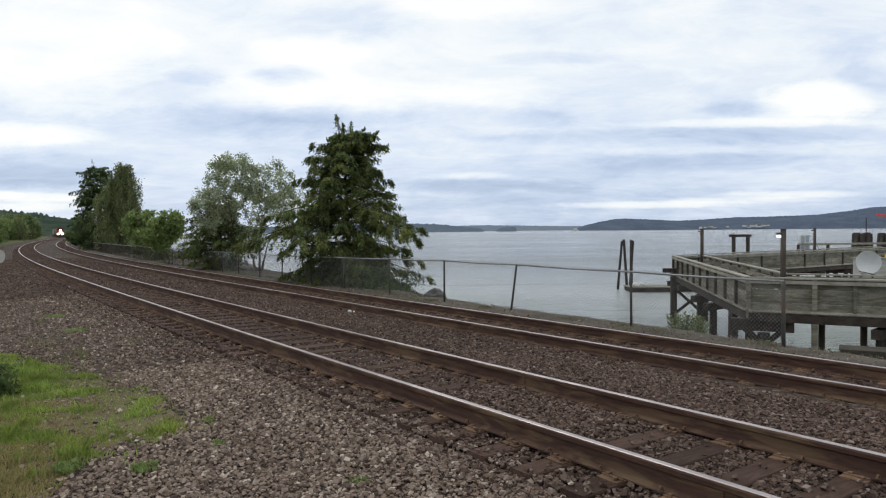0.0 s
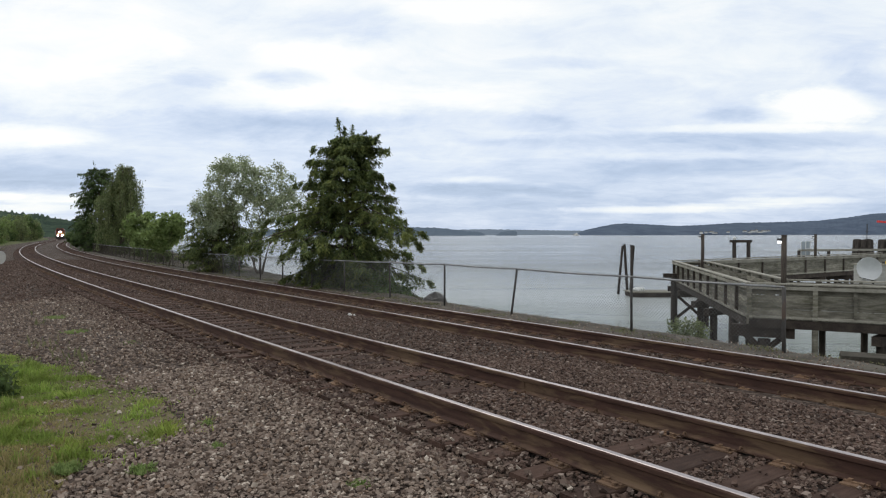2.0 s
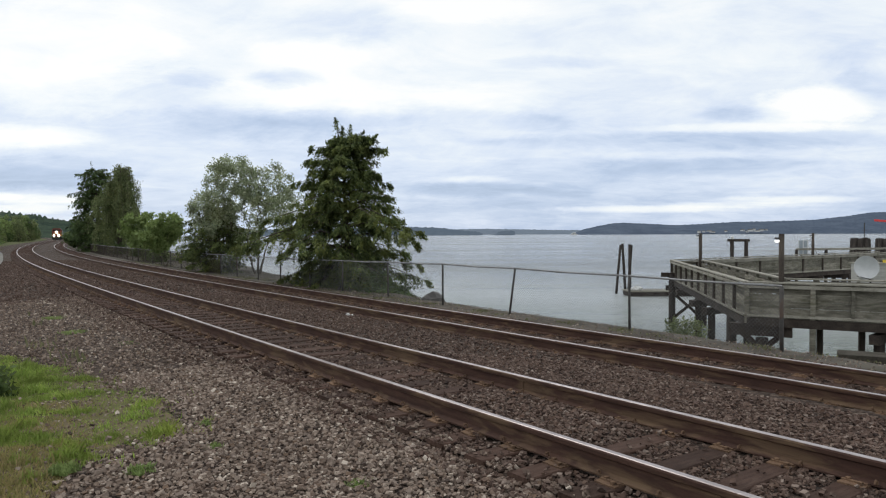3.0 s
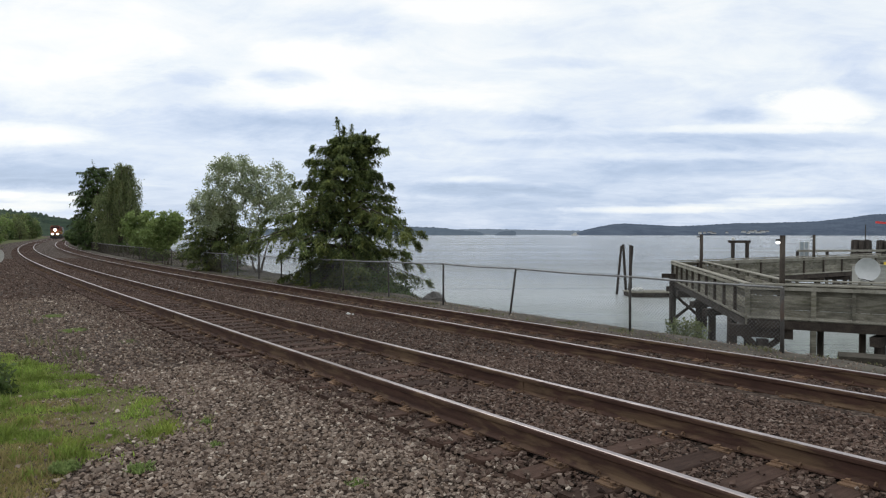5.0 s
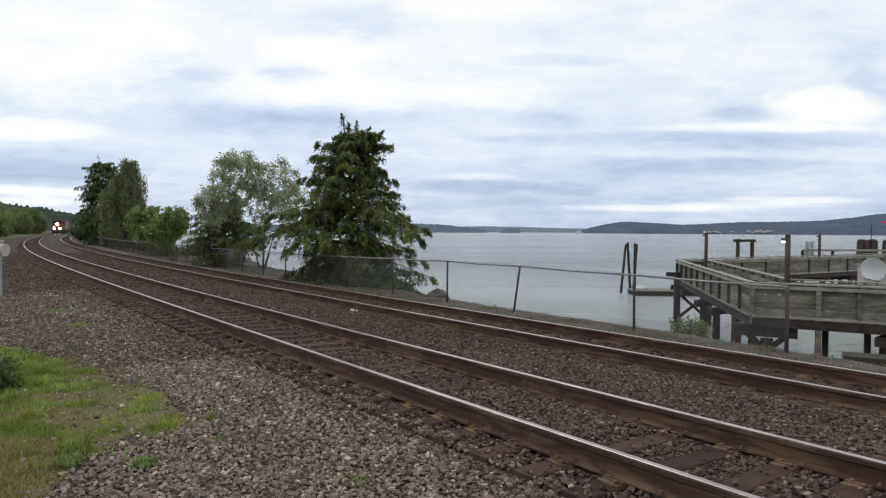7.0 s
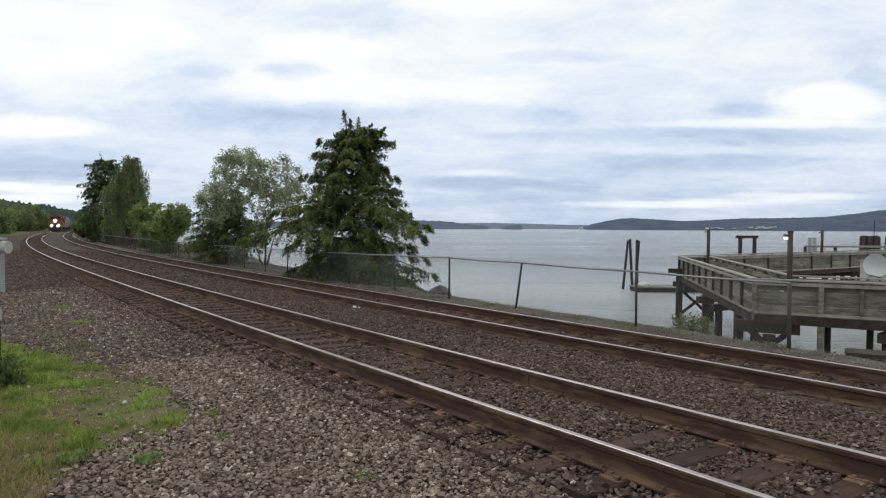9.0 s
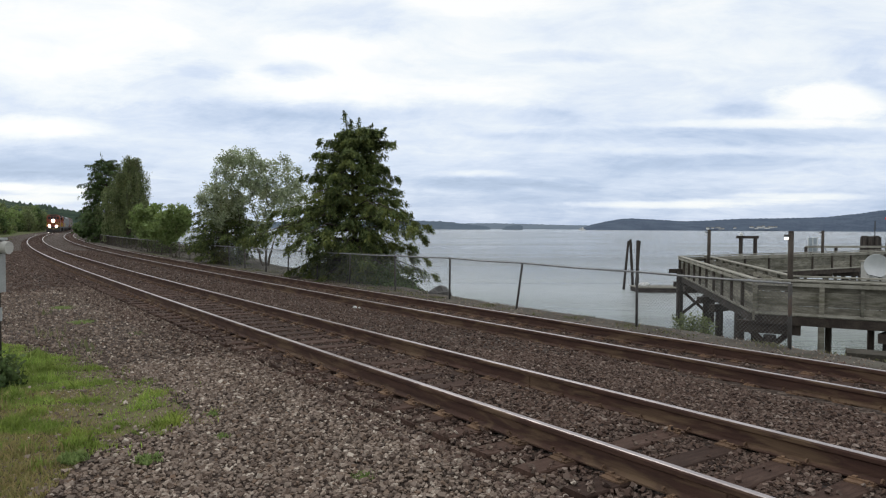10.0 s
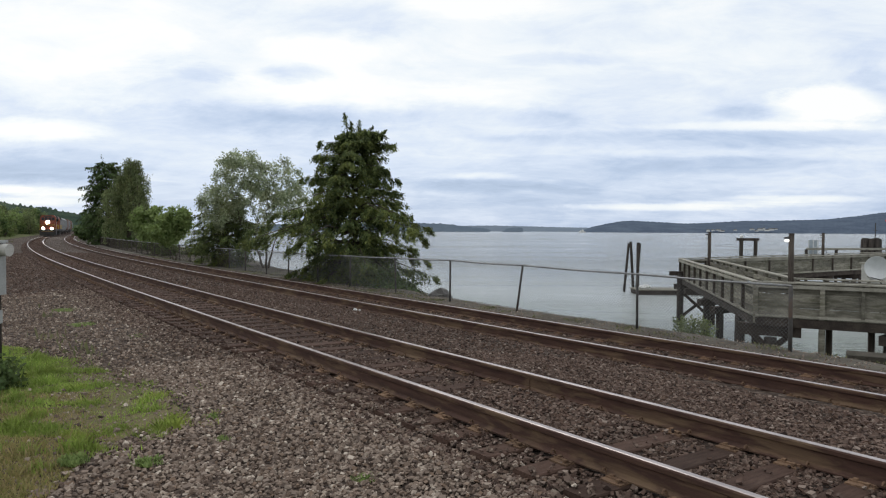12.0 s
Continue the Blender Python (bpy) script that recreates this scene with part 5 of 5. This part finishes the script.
def mooring():
    dock = thing("floating_dock", "dark floating dock on the water", "dock")
    part("float", Shape().box((17.2, 53.0, -3.05), (5.4, 2.0, 0.4)), M_BEAM, dock)
    part("planking", Shape().box((17.2, 53.0, -2.83), (5.6, 2.2, 0.06)), M_BOARD, dock)
    part("bollard", Shape().lump((15.3, 52.9, -2.68), (0.5, 0.3, 0.22), 4, 0.3), M_WHITE, dock, "white bundle")
    dol = thing("mooring_piles", "cluster of leaning dark mooring piles beside the floating dock", "piles")
    for x0, x1, top, r in ((14.0, 14.45, 0.72, 0.11), (14.95, 14.6, 0.85, 0.12), (15.2, 15.2, 0.78, 0.14), (15.0, 15.35, 0.72, 0.11)):
        part("support_post", Shape().rod([(x0, 54.6, -4.5), (x1, 54.6, top)], [r, r * 0.85], 9), M_PILE, dol, smooth=True)


mooring()


def dolphin(x, y, top, label):
    d = thing("pile_dolphin", label, "piles", Matrix.Translation((x, y, -4.5)), "pile dolphins")
    for k in range(9):
        a = k * 0.698
        r = 0.62
        part("support_post", Shape().rod([(math.cos(a) * r * 1.35, math.sin(a) * r * 1.35, 0), (math.cos(a) * r, math.sin(a) * r, top + 4.5 + 0.08 * math.sin(k * 3))], 0.24, 9), M_PILE, d, smooth=True)
    part("wrapping", Shape().rod([(0, 0, top + 3.4), (0, 0, top + 3.7)], 0.88, 14), M_STEELDK, d)


dolphin(40.3, 65.0, 1.10, "round cluster of dark mooring piles beyond the pier")
dolphin(43.7, 66.5, 1.05, "second round cluster of dark mooring piles beyond the pier")
outer = thing("outer_dock", "low outer dock with a timber rail beyond the pier", "dock")
part("deck", Shape().slab((31, 60, -0.55), (54, 64, -0.55), 2.4, 0.25), M_BEAM, outer)
part("rail_cap", Shape().slab((31, 59, 0.22), (54, 63, 0.22), 0.2, 0.18), M_CAP, outer)
for k in range(9):
    p = Vector((31, 59, 0)).lerp(Vector((54, 63, 0)), k / 8)
    part("support_post", Shape().rod([(p.x, p.y, -4.4), (p.x, p.y, 0.2)], 0.13, 8), M_PILE, outer, smooth=True)
shelter = thing("dock_shelter", "small pale glazed shelter on the outer dock", "shelter", pose(32.2, 59.8, -0.42, 0, 0, 8))
for x in (-0.42, 0.0, 0.42):
    for y in (-0.3, 0.3):
        part("support_post", Shape().box((x, y, 0.72), (0.05, 0.05, 1.44)), M_DISH, shelter)
for z in (0.1, 0.8, 1.42):
    part("crossbar", Shape().box((0, -0.33, z), (0.9, 0.04, 0.05)), M_DISH, shelter)
for x in (-0.21, 0.21):
    part("panel", Shape().box((x, 0.3, 0.75), (0.36, 0.02, 1.3)), M_SEAGLASS, shelter)
part("stair_rail", Shape().rod([(0.5, -0.2, 1.2), (1.0, -0.2, 0.2)], 0.03, 6), M_GALV, shelter)
mast = thing("mast", "slim grey mast beyond the pier", "mast")
part("pole", Shape().rod([(41.3, 66, -1), (41.3, 66, 2.6)], 0.04, 6), M_POSTM, mast)
part("crosstree", Shape().slab((41.1, 66, 1.9), (41.5, 66, 1.9), 0.04, 0.04), M_POSTM, mast)

# boathouse with a dish, seen above the landing's railing
hut = thing("boathouse", "pale clapboard boathouse with a yellow board beyond the landing", "shed")
part("wall", Shape().box((19.85, 28.3, -0.90), (5.0, 0.6, 2.5)), M_SIDING, hut)
for k in range(15):
    part("clapboard", Shape().slab((17.36, 27.985, -2.0 + k * 0.165), (22.0, 27.985, -2.0 + k * 0.165), 0.03, 0.16, (0, -0.12, 1)), M_SIDING, hut)
part("roof", Shape().box((19.85, 28.3, 0.385), (5.1, 0.8, 0.06)), M_CAP, hut)
part("corner_board", Shape().box((17.34, 27.98, -0.88), (0.12, 0.12, 2.46)), M_SIDING, hut)
part("yellow_board", Shape().box((19.3, 28.05, 0.47), (1.9, 0.06, 0.12)), M_YELLOW, hut, "yellow board")
part("roof_rail", Shape().slab((18.3, 28.2, 0.445), (21.8, 28.2, 0.445), 0.06, 0.10), M_POSTM, hut)


def make_dish():
    dish = thing("satellite_dish", "round pale grey satellite dish on a bracket", "satellite dish", pose(17.28, 27.5, 0.21, 0, 0, 0))
    bowl = Shape()
    k, rings, sides = 0, 6, 28
    for i in range(rings + 1):
        r = 0.45 * i / rings
        for j in range(sides):
            a = 2 * math.pi * j / sides
            bowl.v.append((r * math.cos(a), -0.22 * (r / 0.45) ** 2 + 0.10, r * math.sin(a) * 1.04))
    for i in range(rings):
        for j in range(sides):
            a, b = i * sides + j, i * sides + (j + 1) % sides
            bowl.f.append((a, a + sides, b + sides, b))
    ob = part("bowl", bowl, M_DISH, dish, smooth=True)
    ob.matrix_basis = pose(0, 0, 0.02, -8, 0, -18)
    rim = Shape().rod([(0.45 * math.cos(a), -0.12, 0.468 * math.sin(a)) for a in np.linspace(0, 2 * math.pi, 29)], 0.012, 5, False)
    part("rim", rim, M_DISH, dish).matrix_basis = pose(0, 0, 0.02, -8, 0, -18)
    part("feed_arm", Shape().rod([(-0.35, 0.0, -0.32), (0.05, -0.45, -0.45)], 0.018, 6), M_STEELDK, dish)
    part("mast", Shape().rod([(0.1, 0.1, -0.1), (0.3, 0.15, -0.6), (0.3, 0.15, -2.2)], 0.035, 7), M_STEELDK, dish)


make_dish()
flag = thing("red_boom", "red painted boom end beyond the pier", "boom")
part("boom", Shape().slab((28.2, 44.0, 2.46), (31.2, 44.4, 2.25), 0.10, 0.13), M_RED, flag)
part("pole", Shape().rod([(30.9, 44.4, -4.4), (30.9, 44.4, 2.5)], 0.08, 7), M_POSTM, flag)

# ---- distant boat and shore buildings ----
ferry = thing("ferry_boat", "small white ferry far out on the water", "boat", pose(2200 * 0.196, 2200, -3.2, 0, 0, 25))
part("hull", Shape().box((0, 0, 1.6), (22, 7, 3.2), None, 1.06), M_WHITE, ferry)
part("cabin", Shape().box((-1, 0, 5.0), (13, 5.4, 3.6), None, 0.9), M_WHITE, ferry)
part("bridge", Shape().box((2, 0, 8.0), (5, 4, 2.4), None, 0.9), M_WHITE, ferry)
part("window_band", Shape().box((-1, 0, 5.2), (13.1, 5.5, 0.9), None, 0.98), M_GLASS, ferry)
rng_b = np.random.default_rng(12)
for k, u in enumerate((0.384, 0.391, 0.399, 0.404, 0.424, 0.449, 0.456, 0.461, 0.466, 0.471, 0.477, 0.484)):
    wide, tall = float(rng_b.uniform(7, 22)), float(rng_b.uniform(3.0, 7.5))
    house = thing("shore_building", "pale building on the far shore", "building", pose(u * 2690, 2712, 1.5 + 0.45 * k + 2.2 * (k % 3), 0, 0, float(rng_b.uniform(-15, 15))), "far shore buildings")
    part("wall", Shape().box((0, 0, tall / 2), (wide, 10, tall)), M_DISH if k % 3 else M_WHITE, house)
    roof = Shape()
    roof.sweep([(-5.6, 0), (5.6, 0), (0, 3)], [(Vector((-wide / 2 - 0.4, 0, tall)), Vector((0, 1, 0)), Vector((0, 0, 1))), (Vector((wide / 2 + 0.4, 0, tall)), Vector((0, 1, 0)), Vector((0, 0, 1)))])
    part("roof", roof, M_ROCK, house)

# ---- line-side signal box and post ----


def signal_post():
    post = thing("signal_post", "grey equipment box on a dark timber post beside the line", "signal post", pose(-5.80, 8.45, -0.42, 0, 0, -4))
    part("post", Shape().slab((0.05, 0, -0.2), (0.05, 0, 1.75), 0.13, 0.13, (0, 1, 0)), M_PILE, post)
    part("cabinet", Shape().box((-0.03, -0.02, 1.58), (0.36, 0.26, 0.66)), M_GREYBOX, post)
    part("cabinet_lid", Shape().box((-0.03, -0.02, 1.925), (0.40, 0.30, 0.03)), M_GREYBOX, post)
    part("cross_block", Shape().box((-0.04, -0.02, 0.97), (0.32, 0.20, 0.17)), M_GREYBOX, post)
    horn = part("horn", Shape().rod([(0.13, 0.02, 1.82), (0.18, 0.02, 1.82), (0.27, 0.02, 1.815)], [0.068, 0.076, 0.08], 14), M_SIDING, post, "dirty white round horn")
    part("horn_ring", Shape().rod([(0.13, 0.02, 1.82), (0.15, 0.02, 1.82)], 0.088, 14), M_RAIL, horn)


signal_post()

# ---- train ----


def truck(parent, y, axles=3, gap=1.9):
    frame_ = Shape()
    for x in (-1.0, 1.0):
        frame_.box((x, y, 0.62), (0.16, gap * (axles - 1) + 1.3, 0.34))
    ob = part("truck_frame", frame_, M_STEELDK, parent)
    for k in range(axles):
        wy = y + (k - (axles - 1) / 2) * gap
        for x in (-0.75, 0.75):
            part("wheel", Shape().rod([(x - 0.07, wy, 0.5), (x + 0.07, wy, 0.5)], 0.5, 16), M_STEELDK, ob, smooth=False)


def locomotive():
    eng = thing("locomotive", "orange and black diesel locomotive with three lit headlights", "locomotive")
    part("underframe", Shape().box((0, 0, 1.32), (3.0, 21.6, 0.28)), M_BLACK, eng)
    part("fuel_tank", Shape().box((0, 0, 0.72), (2.6, 5.2, 0.9)), M_BLACK, eng)
    part("pilot", Shape().sweep([(-1.45, 0.12), (1.45, 0.12), (1.5, 1.25), (-1.5, 1.25)], [(Vector((0, 10.4, 0)), Vector((1, 0, 0)), Vector((0, 0, 1))), (Vector((0, 11.0, 0)), Vector((1, 0, 0)), Vector((0, 0, 1)))]), M_BLACK, eng)
    part("pilot_stripe", Shape().box((0, 11.03, 1.02), (2.2, 0.04, 0.10)), M_DULLYELLOW, eng, "yellow pilot stripe")
    part("coupler", Shape().box((0, 11.25, 0.85), (0.3, 0.6, 0.3)), M_STEELDK, eng)
    nose = Shape().sweep([(-1.25, 1.46), (1.25, 1.46), (1.25, 2.9), (0.85, 3.2), (-0.85, 3.2), (-1.25, 2.9)],
                         [(Vector((0, 8.4, 0)), Vector((1, 0, 0)), Vector((0, 0, 1))), (Vector((0, 9.9, 0)), Vector((1, 0, 0)), Vector((0, 0, 1)))])
    part("nose", nose, M_ORANGE, eng)
    part("nose_door", Shape().box((0.55, 9.92, 2.2), (0.62, 0.05, 1.4)), M_ORANGE, eng)
    part("nose_band", Shape().box((0, 9.93, 2.35), (2.3, 0.03, 0.12)), M_DULLYELLOW, eng, "yellow nose band")
    cab = Shape().sweep([(-1.5, 1.46), (1.5, 1.46), (1.5, 3.9), (1.15, 4.5), (-1.15, 4.5), (-1.5, 3.9)],
                        [(Vector((0, 5.6, 0)), Vector((1, 0, 0)), Vector((0, 0, 1))), (Vector((0, 8.4, 0)), Vector((1, 0, 0)), Vector((0, 0, 1)))])
    cab_ob = part("cab", cab, M_ORANGE, eng)
    for x in (-0.95, -0.32, 0.32, 0.95):
        part("windshield", Shape().box((x, 8.41, 3.70), (0.52, 0.05, 0.62)), M_GLASS, cab_ob)
    for x in (-1.51, 1.51):
        for y in (6.4, 7.5):
            part("side_window", Shape().box((x, y, 3.35), (0.05, 0.8, 0.7)), M_GLASS, cab_ob)
    part("number_board", Shape().box((0, 8.42, 4.25), (1.5, 0.05, 0.24)), M_BLACK, cab_ob)
    part("hood", Shape().sweep([(-0.95, 1.46), (0.95, 1.46), (0.95, 4.2), (0.7, 4.45), (-0.7, 4.45), (-0.95, 4.2)],
                               [(Vector((0, -10.2, 0)), Vector((1, 0, 0)), Vector((0, 0, 1))), (Vector((0, 5.6, 0)), Vector((1, 0, 0)), Vector((0, 0, 1)))]), M_ORANGE, eng)
    part("radiator", Shape().box((0, -7.9, 4.2), (2.9, 4.2, 0.7), None, 0.9), M_BLACK, eng)
    part("exhaust", Shape().box((0, -1.0, 4.55), (0.7, 1.1, 0.25)), M_BLACK, eng)
    part("hood_stripe", Shape().box((0, -2.3, 1.75), (1.96, 15.6, 0.5)), M_BLACK, eng, "black lower stripe")
    for y in (-8.5, -5.5, -2.5, 0.5, 3.0):
        for x in (-0.96, 0.96):
            part("hood_door", Shape().box((x, y, 3.0), (0.03, 1.3, 1.7)), M_ORANGE, eng)
    for x in (-1.4, 1.4):
        part("handrail", Shape().rod([(x, -10.3, 2.45), (x, 5.4, 2.45)], 0.025, 5), M_YELLOW, eng)
        for y in (-10, -6, -2, 2, 5):
            part("stanchion", Shape().rod([(x, y, 1.46), (x, y, 2.45)], 0.02, 5), M_YELLOW, eng)
        part("front_rail", Shape().rod([(x, 10.9, 1.3), (x, 10.9, 2.4), (x * 0.35, 10.9, 2.4)], 0.025, 5), M_YELLOW, eng)
    # lenses drawn oversized: the headlights' glare is put into their size
    for x in (-0.77, 0.77):
        lamp = part("ditch_light", Shape().rod([(x, 10.75, 1.62), (x, 11.02, 1.62)], [0.17, 0.26], 14), M_BLACK, eng)
        part("lens", Shape().rod([(x, 11.02, 1.62), (x, 11.05, 1.62)], [0.255, 0.21], 14), M_HEAD, lamp, "glowing lens")
    lamp = part("headlight", Shape().rod([(0, 9.85, 2.95), (0, 10.02, 2.95)], [0.28, 0.36], 14), M_BLACK, eng)
    part("lens", Shape().rod([(0, 10.02, 2.95), (0, 10.05, 2.95)], [0.35, 0.29], 14), M_HEAD, lamp, "glowing lens")
    truck(eng, 6.6), truck(eng, -6.6)
    return eng


def freight_car(material, label, kind_of):
    car = thing("freight_car", label, "freight car", group="freight cars")
    part("underframe", Shape().box((0, 0, 1.15), (2.6, 16.6, 0.3)), M_STEELDK, car)
    if kind_of == "hopper":
        part("body", Shape().sweep([(-1.0, 0.9), (1.0, 0.9), (1.55, 2.0), (1.55, 4.1), (0.9, 4.6), (-0.9, 4.6), (-1.55, 4.1), (-1.55, 2.0)],
                                   [(Vector((0, -7.6, 0)), Vector((1, 0, 0)), Vector((0, 0, 1))), (Vector((0, 7.6, 0)), Vector((1, 0, 0)), Vector((0, 0, 1)))]), material, car)
        for k in range(10):
            for x in (-1.58, 1.58):
                part("side_rib", Shape().box((x, -7 + k * 1.55, 3.0), (0.08, 0.12, 2.1)), material, car)
        part("hatch_walk", Shape().box((0, 0, 4.68), (1.0, 14, 0.1)), M_CARGREY, car)
    else:
        part("body", Shape().box((0, 0, 2.95), (3.0, 16.2, 3.3)), material, car)
        part("roof", Shape().sweep([(-1.5, 0), (1.5, 0), (0, 0.22)], [(Vector((0, -8.1, 4.6)), Vector((1, 0, 0)), Vector((0, 0, 1))), (Vector((0, 8.1, 4.6)), Vector((1, 0, 0)), Vector((0, 0, 1)))]), M_CARGREY, car)
        for x in (-1.52, 1.52):
            part("sliding_door", Shape().box((x, 0, 2.9), (0.06, 3.2, 3.0)), material, car)
    truck(car, 6.0, 2, 1.75), truck(car, -6.0, 2, 1.75)
    return car


lead = locomotive()
second = copy_thing(lead, Matrix())
tagged(second, "orange and black diesel locomotive coupled behind the first")
for lamp in [o for o in second.children_recursive if o.name.startswith("lens")]:
    lamp.material_slots[0].link = "OBJECT"
    lamp.material_slots[0].material = M_GLASS
    lamp["label"] = "dark unlit lens"
grey_car = freight_car(M_CARGREY, "pale grey covered hopper freight car", "hopper")
brown_car = freight_car(M_CARBROWN, "brown boxcar freight car", "box")
CARS = [(lead, -11.0), (second, -33.8), (grey_car, -54.0), (copy_thing(grey_car, Matrix()), -71.6), (brown_car, -89.2), (copy_thing(grey_car, Matrix()), -106.8),
        (copy_thing(brown_car, Matrix()), -124.4), (copy_thing(brown_car, Matrix()), -142.0), (copy_thing(grey_car, Matrix()), -159.6)]


def motions():
    """The train rolls towards the camera at a steady pace."""
    for car, behind in CARS:
        rows = []
        for k in range(25):
            t = k * 0.5
            s = 168.6 + 14.82 * (12.0 - t) - behind
            p = line(s, 0.0, 0.0)
            rows.append((t, pose(p.x, p.y, p.z, 0, 0, math.degrees(heading(s)) + 180)))
        walk(car, rows)


motions()
